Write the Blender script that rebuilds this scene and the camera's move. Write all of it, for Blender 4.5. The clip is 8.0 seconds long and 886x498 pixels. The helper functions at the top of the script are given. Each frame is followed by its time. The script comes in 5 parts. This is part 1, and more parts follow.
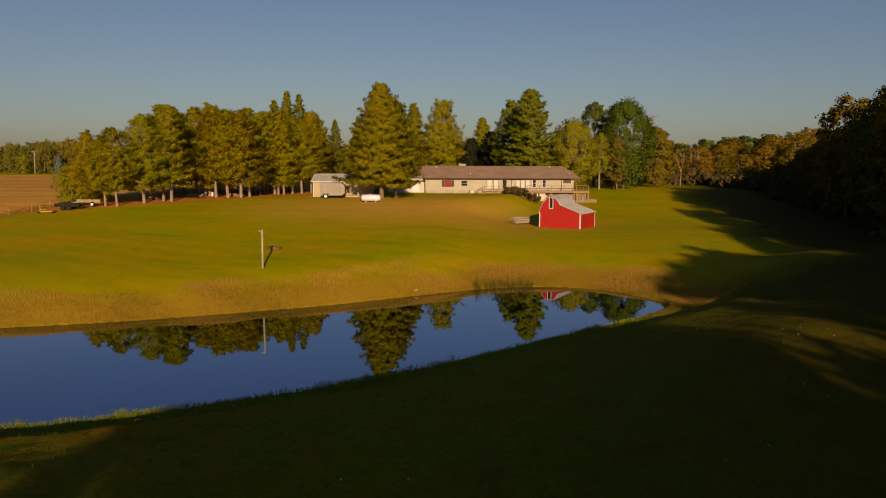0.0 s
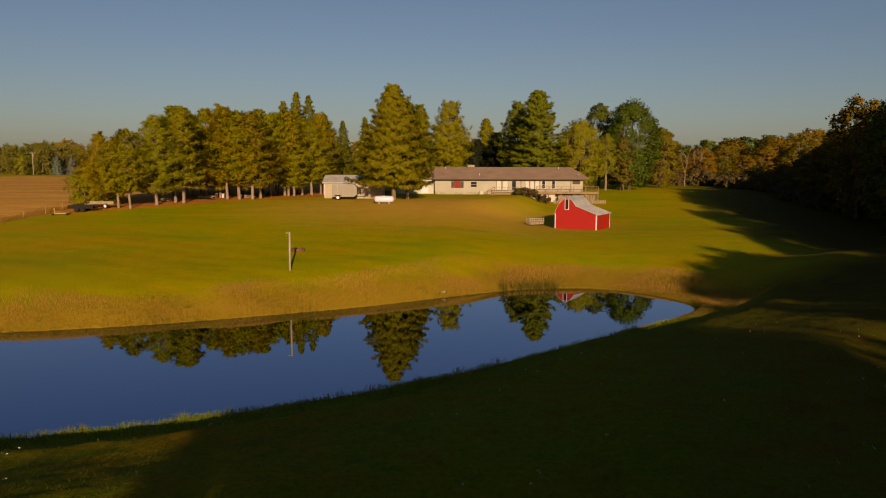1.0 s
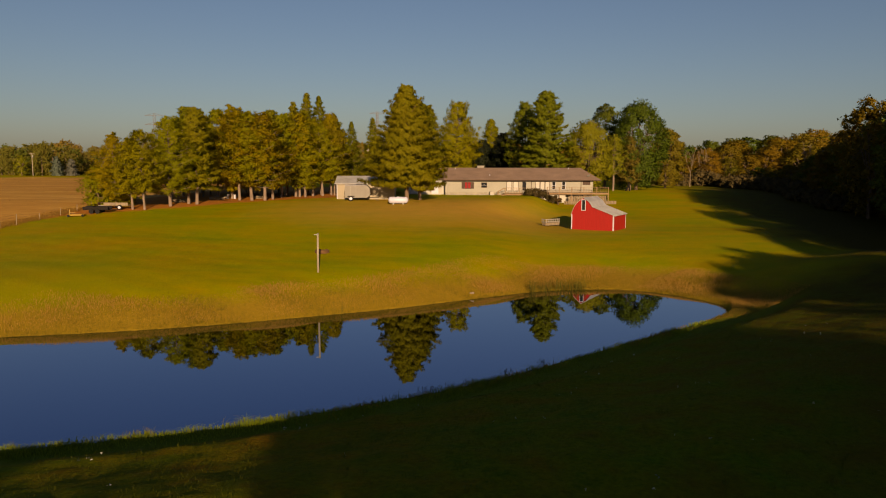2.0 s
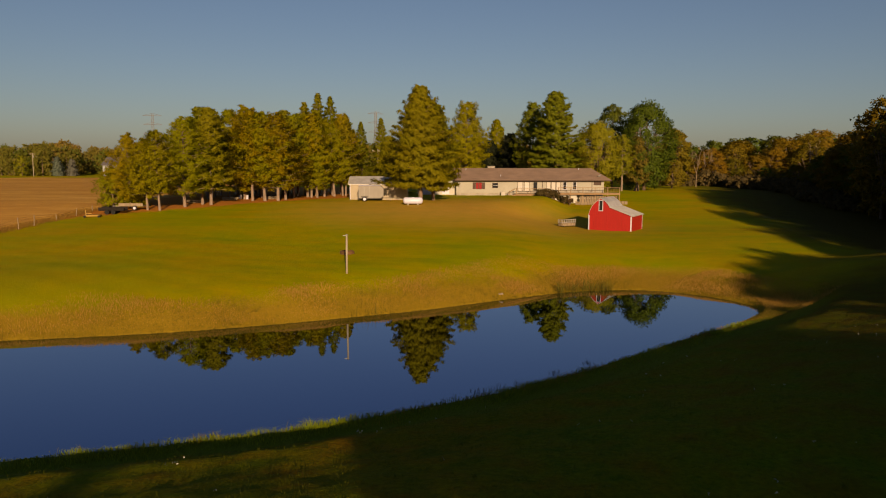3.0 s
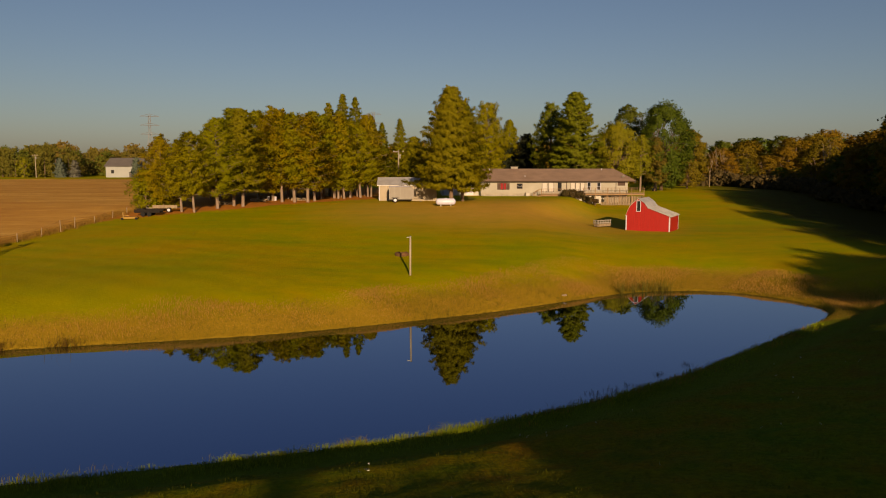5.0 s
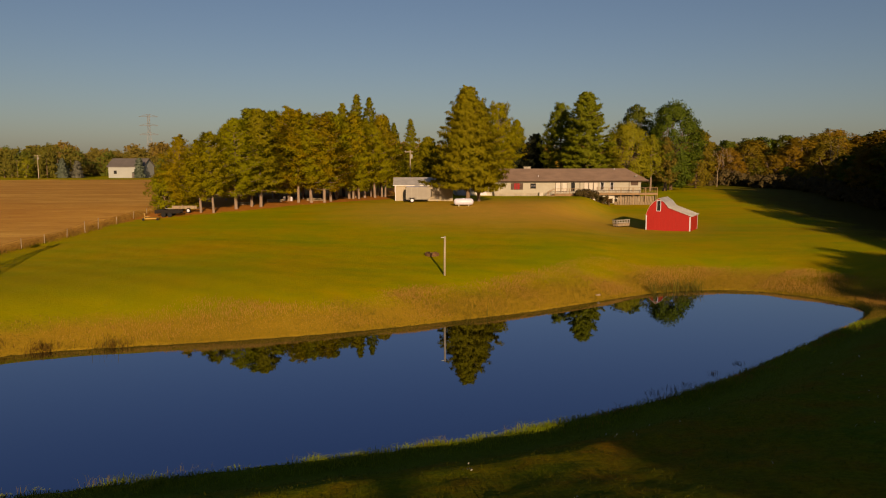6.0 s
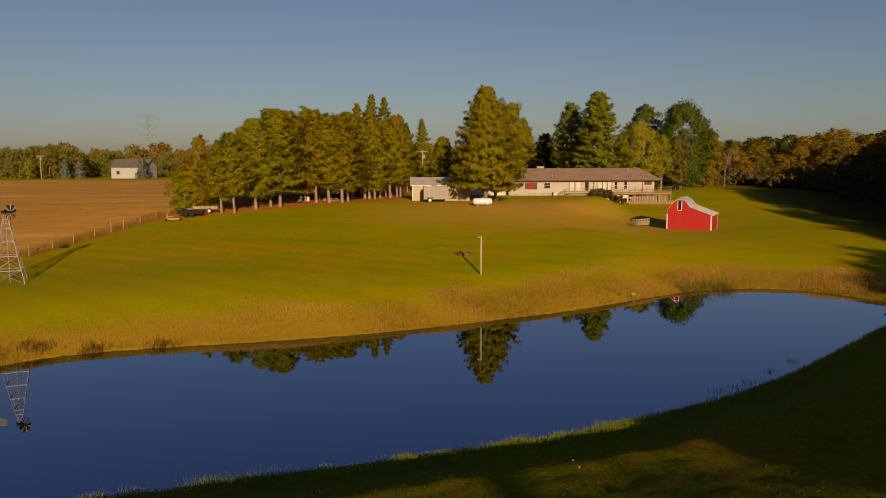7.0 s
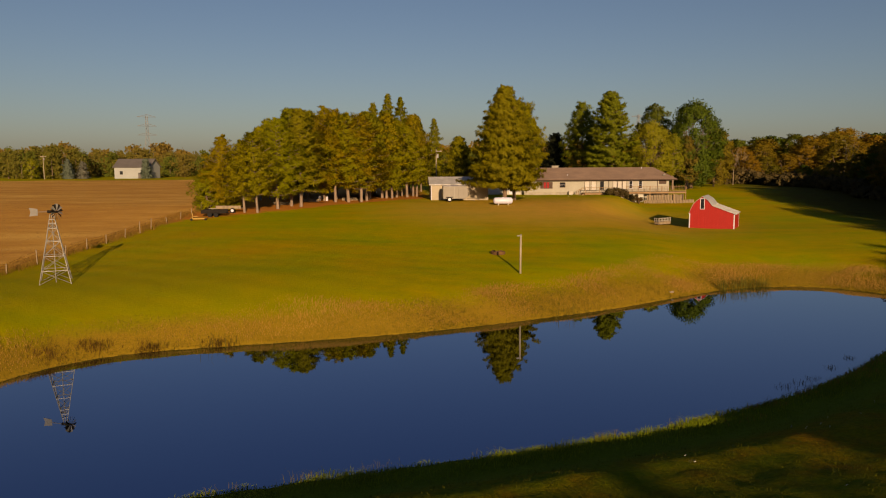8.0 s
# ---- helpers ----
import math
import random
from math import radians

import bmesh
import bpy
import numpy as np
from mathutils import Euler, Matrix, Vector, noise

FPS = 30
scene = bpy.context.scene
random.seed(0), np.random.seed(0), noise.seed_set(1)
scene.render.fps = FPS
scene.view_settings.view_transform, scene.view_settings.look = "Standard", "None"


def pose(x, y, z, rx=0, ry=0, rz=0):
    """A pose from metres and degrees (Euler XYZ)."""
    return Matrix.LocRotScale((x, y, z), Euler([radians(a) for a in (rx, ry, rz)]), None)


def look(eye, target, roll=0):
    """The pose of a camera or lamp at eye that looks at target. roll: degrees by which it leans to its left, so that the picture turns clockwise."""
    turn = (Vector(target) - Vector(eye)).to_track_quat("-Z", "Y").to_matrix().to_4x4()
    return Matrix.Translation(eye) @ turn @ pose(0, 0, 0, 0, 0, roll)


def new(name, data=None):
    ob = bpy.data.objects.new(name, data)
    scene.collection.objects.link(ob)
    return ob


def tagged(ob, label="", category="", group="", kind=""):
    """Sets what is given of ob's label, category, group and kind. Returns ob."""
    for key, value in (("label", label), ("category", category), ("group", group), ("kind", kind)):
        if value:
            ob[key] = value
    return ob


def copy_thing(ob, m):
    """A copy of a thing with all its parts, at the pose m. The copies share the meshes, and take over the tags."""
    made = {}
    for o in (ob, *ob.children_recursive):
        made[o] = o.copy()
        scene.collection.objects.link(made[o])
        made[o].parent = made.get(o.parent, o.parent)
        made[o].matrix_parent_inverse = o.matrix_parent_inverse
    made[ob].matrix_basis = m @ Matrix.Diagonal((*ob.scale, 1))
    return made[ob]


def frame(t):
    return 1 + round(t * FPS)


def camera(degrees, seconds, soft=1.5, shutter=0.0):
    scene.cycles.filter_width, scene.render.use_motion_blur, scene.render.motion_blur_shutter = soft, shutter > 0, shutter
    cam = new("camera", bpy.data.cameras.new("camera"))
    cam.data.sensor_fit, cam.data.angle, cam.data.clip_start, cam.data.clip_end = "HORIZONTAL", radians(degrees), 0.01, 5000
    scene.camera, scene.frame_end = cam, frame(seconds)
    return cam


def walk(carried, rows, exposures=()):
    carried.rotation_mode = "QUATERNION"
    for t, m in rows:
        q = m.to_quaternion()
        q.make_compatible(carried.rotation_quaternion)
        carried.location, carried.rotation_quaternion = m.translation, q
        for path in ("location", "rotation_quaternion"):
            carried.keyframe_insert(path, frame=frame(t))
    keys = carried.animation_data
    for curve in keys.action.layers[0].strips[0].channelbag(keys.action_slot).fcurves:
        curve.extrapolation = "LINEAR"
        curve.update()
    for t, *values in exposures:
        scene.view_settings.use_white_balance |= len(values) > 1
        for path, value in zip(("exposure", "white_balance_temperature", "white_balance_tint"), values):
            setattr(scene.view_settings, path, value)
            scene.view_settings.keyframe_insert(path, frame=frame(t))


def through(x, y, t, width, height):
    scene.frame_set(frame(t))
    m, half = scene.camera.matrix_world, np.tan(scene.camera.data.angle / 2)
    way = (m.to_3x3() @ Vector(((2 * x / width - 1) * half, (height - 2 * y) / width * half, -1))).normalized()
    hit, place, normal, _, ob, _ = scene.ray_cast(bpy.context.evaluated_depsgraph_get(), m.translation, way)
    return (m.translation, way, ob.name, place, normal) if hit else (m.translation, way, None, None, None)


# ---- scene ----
cam = camera(61.8, 8.0, 1.05)
METRES, EYE, TILT, LEAN, TURN = 26.4, 11.2, -6.8, -0.2, 0.0
ROWS = [
    (0.0, 0.0, 0.0, 0.0, 0.0, 0.0, -0.0),
    (0.5, -0.0571, -0.0001, 0.0017, -0.29, 0.04, 0.06),
    (1.0, -0.1149, 0.001, 0.0036, -0.55, 0.05, 0.11),
    (1.5, -0.1729, 0.0029, 0.0056, -0.8, 0.07, 0.17),
    (3.0, -0.3417, 0.0125, 0.011, -1.43, 0.07, 0.26),
    (3.5, -0.4014, 0.0157, 0.0128, -1.64, 0.07, 0.31),
    (4.0, -0.4613, 0.0193, 0.0142, -1.85, 0.08, 0.39),
    (4.5, -0.5222, 0.023, 0.0157, -2.05, 0.08, 0.43),
    (6.0, -0.7127, 0.0271, 0.0189, -2.62, 0.07, 0.61),
    (6.5, -0.7798, 0.0278, 0.019, -2.82, 0.06, 0.68),
    (7.0, -0.8492, 0.0279, 0.0192, -3.03, 0.06, 0.76),
    (7.5, -0.9222, 0.0279, 0.019, -3.25, 0.06, 0.84),
    (8.0, -0.999, 0.0292, 0.0182, -3.48, 0.04, 0.89),
]
walk(cam, [(t, pose(0, 0, EYE, TILT, LEAN, TURN) @ pose(METRES * x, METRES * y, METRES * z, 90 + pitch, roll, yaw)) for t, x, y, z, yaw, pitch, roll in ROWS],
     [(0.0, 0.36, 7500, 24)])

# ---- light: a low sun behind the camera and a clear evening sky ----
SUN_FROM = Vector((0.128, -1.0, 0.262)).normalized()
world = bpy.data.worlds.new("sky")
scene.world = world
world.use_nodes = True
wn = world.node_tree
sky = wn.nodes.new("ShaderNodeTexSky")
sky.sky_type, sky.sun_disc = "NISHITA", False
sky.sun_elevation = math.asin(SUN_FROM.z)
sky.sun_rotation = math.atan2(SUN_FROM.x, SUN_FROM.y)
sky.air_density, sky.dust_density, sky.ozone_density = 1.0, 0.8, 3.6
wn.nodes["Background"].inputs["Strength"].default_value = 0.046
wn.links.new(sky.outputs["Color"], wn.nodes["Background"].inputs["Color"])
lamp = bpy.data.lights.new("sun", "SUN")
lamp.energy, lamp.angle, lamp.color = 5.0, radians(0.6), (1.0, 0.77, 0.46)
sun = new("sun", lamp)
sun.matrix_world = look(SUN_FROM * 100, (0, 0, 0))

# ---- materials ----
def node_material(name):
    m = bpy.data.materials.new(name)
    m.use_nodes = True
    return m, m.node_tree.nodes, m.node_tree.links, m.node_tree.nodes["Principled BSDF"]


def noise_node(nodes, links, scale, detail=4.0, rough=0.55, stretch=None, space="Object"):
    co = nodes.new("ShaderNodeTexCoord")
    mp = nodes.new("ShaderNodeMapping")
    links.new(co.outputs[space], mp.inputs["Vector"])
    if stretch:
        mp.inputs["Scale"].default_value = stretch
    n = nodes.new("ShaderNodeTexNoise")
    n.inputs["Scale"].default_value, n.inputs["Detail"].default_value, n.inputs["Roughness"].default_value = scale, detail, rough
    links.new(mp.outputs["Vector"], n.inputs["Vector"])
    return n


def ramp_node(nodes, links, source, stops):
    r = nodes.new("ShaderNodeValToRGB")
    e = r.color_ramp.elements
    while len(e) < len(stops):
        e.new(0.5)
    for k, (p, c) in enumerate(stops):
        e[k].position, e[k].color = p, (*c, 1)
    links.new(source, r.inputs["Fac"])
    return r


def mix_node(nodes, links, a, b, fac, blend="MIX"):
    x = nodes.new("ShaderNodeMix")
    x.data_type, x.blend_type = "RGBA", blend
    for sock, v in ((x.inputs[6], a), (x.inputs[7], b), (x.inputs[0], fac)):
        if isinstance(v, (int, float)):
            sock.default_value = v
        elif isinstance(v, tuple):
            sock.default_value = (*v, 1)
        else:
            links.new(v, sock)
    return x.outputs[2]


def surface(name, colour, rough=0.7, vary=0.25, grain=3.0, fine=40.0, bump=0.15, metal=0.0, stretch=None, spec=0.4):
    """A plain worn surface: two scales of colour variation and a fine relief."""
    m, nodes, links, b = node_material(name)
    big = noise_node(nodes, links, grain, 5, 0.6, stretch)
    small = noise_node(nodes, links, fine, 3, 0.6, stretch)
    dark = tuple(c * (1 - vary) for c in colour)
    light = tuple(min(1, c * (1 + vary * 0.6)) for c in colour)
    r1 = ramp_node(nodes, links, big.outputs["Fac"], [(0.3, dark), (0.7, light)])
    r2 = ramp_node(nodes, links, small.outputs["Fac"], [(0.3, (0.86,) * 3), (0.7, (1.0,) * 3)])
    col = mix_node(nodes, links, r1.outputs["Color"], r2.outputs["Color"], 0.8, "MULTIPLY")
    links.new(col, b.inputs["Base Color"])
    b.inputs["Roughness"].default_value, b.inputs["Metallic"].default_value = rough, metal
    b.inputs["Specular IOR Level"].default_value = spec
    if bump:
        bp = nodes.new("ShaderNodeBump")
        bp.inputs["Strength"].default_value, bp.inputs["Distance"].default_value = bump, 0.02
        links.new(small.outputs["Fac"], bp.inputs["Height"])
        links.new(bp.outputs["Normal"], b.inputs["Normal"])
    return m


def foliage(name, dark, light, through=0.38, rough=0.6, per_tree=0.18):
    """Leaves or needles: each clump a little different, each tree too, with light let through."""
    m, nodes, links, b = node_material(name)
    geo = nodes.new("ShaderNodeNewGeometry")
    info = nodes.new("ShaderNodeObjectInfo")
    r = ramp_node(nodes, links, geo.outputs["Random Per Island"], [(0.0, dark), (1.0, light)])
    big = noise_node(nodes, links, 0.5, 3)
    r2 = ramp_node(nodes, links, big.outputs["Fac"], [(0.3, (0.87, 0.93, 0.9)), (0.7, (1.04, 0.99, 1.0))])
    col = mix_node(nodes, links, r.outputs["Color"], r2.outputs["Color"], 0.8, "MULTIPLY")
    r3 = ramp_node(nodes, links, info.outputs["Random"], [(0.0, (1 - per_tree, 1 - per_tree * 0.35, 1 - per_tree)), (0.5, (1, 1, 1)), (1.0, (1.0 + per_tree * 0.5, 0.95 - per_tree * 0.25, 0.9))])
    col = mix_node(nodes, links, col, r3.outputs["Color"], 1.0, "MULTIPLY")
    links.new(col, b.inputs["Base Color"])
    b.inputs["Roughness"].default_value = rough
    b.inputs["Specular IOR Level"].default_value = 0.15
    tr = nodes.new("ShaderNodeBsdfTranslucent")
    links.new(col, tr.inputs["Color"])
    mx = nodes.new("ShaderNodeMixShader")
    mx.inputs[0].default_value = through
    links.new(b.outputs[0], mx.inputs[1])
    links.new(tr.outputs[0], mx.inputs[2])
    links.new(mx.outputs[0], nodes["Material Output"].inputs["Surface"])
    return m


def ground_material():
    """Mown lawn, a dry rusty mound, a ploughed stubble field beyond the fence, needle litter under the pines."""
    m, nodes, links, b = node_material("lawn_and_field")
    co = nodes.new("ShaderNodeTexCoord")
    sep = nodes.new("ShaderNodeSeparateXYZ")
    links.new(co.outputs["Object"], sep.inputs[0])

    def op(kind, a, c, clamp=False):
        n = nodes.new("ShaderNodeMath")
        n.operation, n.use_clamp = kind, clamp
        for s, v in ((n.inputs[0], a), (n.inputs[1], c)):
            if isinstance(v, (int, float)):
                s.default_value = v
            else:
                links.new(v, s)
        return n.outputs[0]

    wob = noise_node(nodes, links, 0.11, 4)
    fine = noise_node(nodes, links, 5.0, 5, 0.75)
    mid = noise_node(nodes, links, 0.55, 5, 0.65)
    mow = noise_node(nodes, links, 0.16, 5, 0.6, (0.35, 1.6, 1))
    lawn = ramp_node(nodes, links, mow.outputs["Fac"], [(0.25, (0.200, 0.235, 0.002)), (0.48, (0.312, 0.274, 0.001)), (0.72, (0.395, 0.280, 0.002))]).outputs["Color"]
    lawn = mix_node(nodes, links, lawn, ramp_node(nodes, links, mid.outputs["Fac"], [(0.3, (0.80, 0.88, 0.8)), (0.7, (1.04, 0.97, 1))]).outputs["Color"], 0.8, "MULTIPLY")
    lawn = mix_node(nodes, links, lawn, ramp_node(nodes, links, fine.outputs["Fac"], [(0.3, (0.74, 0.76, 0.7)), (0.7, (1, 1, 1))]).outputs["Color"], 0.7, "MULTIPLY")
    lawn = mix_node(nodes, links, lawn, ramp_node(nodes, links, wob.outputs["Fac"], [(0.36, (0.76, 1.0, 0.9)), (0.50, (0.98, 0.98, 1.0)), (0.64, (1.10, 0.88, 1.3))]).outputs["Color"], 0.6, "MULTIPLY")

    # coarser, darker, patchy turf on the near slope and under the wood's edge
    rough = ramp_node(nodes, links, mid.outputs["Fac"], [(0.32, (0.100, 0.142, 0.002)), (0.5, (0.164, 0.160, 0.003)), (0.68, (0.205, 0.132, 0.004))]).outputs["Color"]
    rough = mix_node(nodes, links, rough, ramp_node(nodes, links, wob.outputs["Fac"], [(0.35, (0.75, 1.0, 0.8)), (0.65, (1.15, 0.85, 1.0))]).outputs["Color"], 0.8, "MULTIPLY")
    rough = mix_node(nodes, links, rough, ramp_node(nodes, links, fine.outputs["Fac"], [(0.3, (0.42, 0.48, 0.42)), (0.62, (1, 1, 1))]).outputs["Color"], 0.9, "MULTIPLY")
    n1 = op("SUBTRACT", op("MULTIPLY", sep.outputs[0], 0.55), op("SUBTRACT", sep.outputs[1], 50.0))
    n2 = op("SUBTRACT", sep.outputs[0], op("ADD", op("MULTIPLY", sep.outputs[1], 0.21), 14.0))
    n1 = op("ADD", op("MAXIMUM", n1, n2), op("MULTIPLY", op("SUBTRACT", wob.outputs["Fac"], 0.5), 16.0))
    # leaf litter by the wood, spread wider so its dark colour deepens the slope's shade
    litter_and_shade = op("MULTIPLY", op("ADD", op("SUBTRACT", sep.outputs[0], op("ADD", op("MULTIPLY", sep.outputs[1], 0.34), -8.0)), op("MULTIPLY", op("SUBTRACT", mid.outputs["Fac"], 0.5), 22.0)), 0.05, True)
    rough = mix_node(nodes, links, rough, mix_node(nodes, links, (0.070, 0.044, 0.004), (0.042, 0.038, 0.003), fine.outputs["Fac"]), litter_and_shade)
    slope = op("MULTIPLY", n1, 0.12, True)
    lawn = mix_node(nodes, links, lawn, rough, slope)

    def spot(x, y, rx, ry, soft):
        dx = op("DIVIDE", op("SUBTRACT", sep.outputs[0], x), rx)
        dy = op("DIVIDE", op("SUBTRACT", sep.outputs[1], y), ry)
        r = op("SQRT", op("ADD", op("MULTIPLY", dx, dx), op("MULTIPLY", dy, dy)), 0)
        r = op("ADD", r, op("MULTIPLY", op("SUBTRACT", wob.outputs["Fac"], 0.5), 0.8))
        return op("DIVIDE", op("SUBTRACT", 1.0 + soft, r), 2 * soft, True)

    dry = mix_node(nodes, links, (0.53, 0.285, 0.060), (0.42, 0.245, 0.030), fine.outputs["Fac"])
    fac = op("MULTIPLY", spot(-4, 106, 19, 15, 0.62), op("ADD", 0.40, op("MULTIPLY", mid.outputs["Fac"], 0.75)), True)
    col = mix_node(nodes, links, lawn, dry, fac)
    col = mix_node(nodes, links, col, mix_node(nodes, links, (0.175, 0.185, 0.003), (0.235, 0.205, 0.003), mid.outputs["Fac"]), op("MULTIPLY", spot(-46, 56, 20, 9, 0.6), 0.75))
    litter = mix_node(nodes, links, (0.48, 0.185, 0.030), (0.32, 0.130, 0.024), fine.outputs["Fac"])
    e = op("SUBTRACT", sep.outputs[1], op("MULTIPLY", sep.outputs[0], 0.926))
    e = op("ADD", op("SUBTRACT", e, 144.3), op("MULTIPLY", op("SUBTRACT", mid.outputs["Fac"], 0.5), 9.0))
    under = op("MULTIPLY", op("MULTIPLY", e, 0.5, True), op("MULTIPLY", op("SUBTRACT", -20.5, sep.outputs[0]), 0.5, True), True)
    under = op("MULTIPLY", under, op("MULTIPLY", op("SUBTRACT", 175.0, sep.outputs[1]), 0.3, True), True)
    col = mix_node(nodes, links, col, litter, under)
    # field: left of the line of the fence
    edge = op("ADD", sep.outputs[0], op("MULTIPLY", sep.outputs[1], FENCE_SLOPE))
    edge = op("ADD", edge, op("MULTIPLY", op("SUBTRACT", fine.outputs["Fac"], 0.5), 1.2))
    infield = op("MULTIPLY", op("SUBTRACT", FENCE_EDGE - 0.4, edge), 0.8, True)
    rows = noise_node(nodes, links, 0.11, 6, 0.72, (0.45, 1.4, 1))
    field = ramp_node(nodes, links, rows.outputs["Fac"], [(0.34, (0.44, 0.215, 0.046)), (0.5, (0.54, 0.290, 0.062)), (0.64, (0.66, 0.395, 0.095))]).outputs["Color"]
    field = mix_node(nodes, links, field, ramp_node(nodes, links, fine.outputs["Fac"], [(0.3, (0.7, 0.68, 0.65)), (0.7, (1, 1, 1))]).outputs["Color"], 0.8, "MULTIPLY")
    infield = op("MULTIPLY", infield, op("MULTIPLY", op("SUBTRACT", op("ADD", 262.0, op("MULTIPLY", wob.outputs["Fac"], 24.0)), sep.outputs[1]), 0.1, True), True)
    infield = op("MULTIPLY", infield, op("MULTIPLY", op("SUBTRACT", sep.outputs[1], 38.0), 0.1, True), True)
    col = mix_node(nodes, links, col, field, infield)
    # uncut olive turf low on the pond's banks
    low = op("DIVIDE", op("SUBTRACT", op("ADD", 0.75, op("MULTIPLY", mid.outputs["Fac"], 0.9)), sep.outputs[2]), 0.8, True)
    bank = mix_node(nodes, links, (0.32, 0.195, 0.018), (0.22, 0.155, 0.010), fine.outputs["Fac"])
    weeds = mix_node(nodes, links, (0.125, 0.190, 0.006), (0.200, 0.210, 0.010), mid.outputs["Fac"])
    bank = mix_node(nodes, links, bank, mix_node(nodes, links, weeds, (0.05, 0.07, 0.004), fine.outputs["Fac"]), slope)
    col = mix_node(nodes, links, col, bank, low)
    # mud below and just above the water line
    mud = op("DIVIDE", op("SUBTRACT", op("ADD", -0.36, op("MULTIPLY", mid.outputs["Fac"], 0.10)), sep.outputs[2]), 0.12, True)
    col = mix_node(nodes, links, col, (0.15, 0.095, 0.028), mud)
    links.new(col, b.inputs["Base Color"])
    b.inputs["Roughness"].default_value = 0.9
    b.inputs["Specular IOR Level"].default_value = 0.03
    bp = nodes.new("ShaderNodeBump")
    bp.inputs["Strength"].default_value, bp.inputs["Distance"].default_value = 0.55, 0.10
    links.new(fine.outputs["Fac"], bp.inputs["Height"])
    links.new(bp.outputs["Normal"], b.inputs["Normal"])
    return m


def water_material():
    m, nodes, links, b = node_material("pond_water")
    b.inputs["Base Color"].default_value = (0.132, 0.192, 0.340, 1)
    b.inputs["Roughness"].default_value, b.inputs["Metallic"].default_value = 0.015, 1.0
    n = noise_node(nodes, links, 1.2, 3, 0.5, (1.0, 0.5, 1))
    bp = nodes.new("ShaderNodeBump")
    bp.inputs["Strength"].default_value, bp.inputs["Distance"].default_value = 0.012, 0.03
    links.new(n.outputs["Fac"], bp.inputs["Height"])
    links.new(bp.outputs["Normal"], b.inputs["Normal"])
    return m


# the fence runs along x + FENCE_SLOPE * y = FENCE_EDGE
FENCE_SLOPE, FENCE_EDGE = -0.10, -63.8
GROUND, WATER = ground_material(), water_material()
RED = surface("red_painted_boards", (0.33, 0.012, 0.008), 0.55, 0.15, 1.2, 12, 0.2, stretch=(6, 6, 0.4))
WHITE = surface("white_paint", (0.50, 0.50, 0.58), 0.5, 0.10, 1.5, 30, 0.05)
METAL_ROOF = surface("galvanised_sheet", (0.55, 0.53, 0.50), 0.45, 0.2, 0.8, 14, 0.1, 0.35)
SHINGLE = surface("brown_asphalt_shingles", (0.22, 0.150, 0.110), 0.9, 0.22, 0.5, 9, 0.5, stretch=(1, 1, 3))
SIDING = surface("cream_siding", (0.300, 0.285, 0.235), 0.6, 0.08, 0.6, 20, 0.05)
SIDING_W = surface("white_stucco", (0.42, 0.405, 0.35), 0.7, 0.08, 0.6, 20, 0.1)
TAN = surface("tan_steel_siding", (0.31, 0.26, 0.18), 0.55, 0.1, 0.6, 20, 0.05)
BLOCK = surface("concrete_block", (0.30, 0.27, 0.22), 0.9, 0.25, 1.5, 18, 0.3)
GLASS = surface("dark_window_glass", (0.02, 0.022, 0.025), 0.08, 0.2, 1, 5, 0, spec=0.6)
RED_CURTAIN = surface("red_curtain", (0.24, 0.008, 0.010), 0.8, 0.2, 8, 30, 0.1)
SHUTTER = surface("brown_shutter", (0.06, 0.032, 0.02), 0.7, 0.2, 3, 20, 0.1)
DECKWOOD = surface("weathered_deck_wood", (0.26, 0.165, 0.085), 0.85, 0.35, 2.5, 22, 0.3, stretch=(0.6, 3, 3))
RETWOOD = surface("grey_timber", (0.25, 0.19, 0.12), 0.85, 0.35, 1.5, 18, 0.3, stretch=(3, 3, 0.5))
POSTWOOD = surface("weathered_post", (0.33, 0.28, 0.205), 0.85, 0.3, 2, 22, 0.3, stretch=(4, 4, 0.5))
BARK = surface("grey_brown_bark", (0.17, 0.115, 0.075), 0.95, 0.4, 2.5, 14, 0.6, stretch=(2, 2, 0.5))
BARK_PALE = surface("pale_pine_bark", (0.23, 0.17, 0.125), 0.95, 0.35, 2.5, 14, 0.6, stretch=(2, 2, 0.5))
TANK = surface("white_tank_enamel", (0.52, 0.53, 0.66), 0.4, 0.06, 1.5, 30, 0.03)
GALV = surface("galvanised_steel", (0.27, 0.262, 0.245), 0.5, 0.2, 3, 20, 0.05, 0.3)
DARKSTEEL = surface("dark_steel", (0.020, 0.017, 0.015), 0.9, 0.3, 3, 20, 0.1, spec=0.08)
PYLON = surface("dull_grey_steel", (0.18, 0.18, 0.185), 0.7, 0.1, 1, 5, 0)
BLIND = surface("curtained_glass", (0.40, 0.37, 0.33), 0.35, 0.15, 2, 10, 0)
SLAT = surface("weathered_pale_slat", (0.30, 0.275, 0.235), 0.8, 0.25, 3, 20, 0.2, stretch=(3, 3, 0.5))
RUST = surface("rusty_steel", (0.115, 0.058, 0.020), 0.9, 0.4, 3, 22, 0.3)
BLACK_WOOD = surface("near_black_wood", (0.014, 0.012, 0.010), 0.95, 0.3, 3, 18, 0.4, spec=0.08)
TYRE = surface("black_rubber", (0.018, 0.018, 0.018), 0.9, 0.2, 4, 30, 0.1, spec=0.1)
YELLOW = surface("yellow_paint", (0.30, 0.175, 0.010), 0.5, 0.2, 3, 20, 0.05)
TRAILER = surface("silver_aluminium_skin", (0.19, 0.175, 0.15), 0.55, 0.12, 1, 20, 0.02, 0.1)
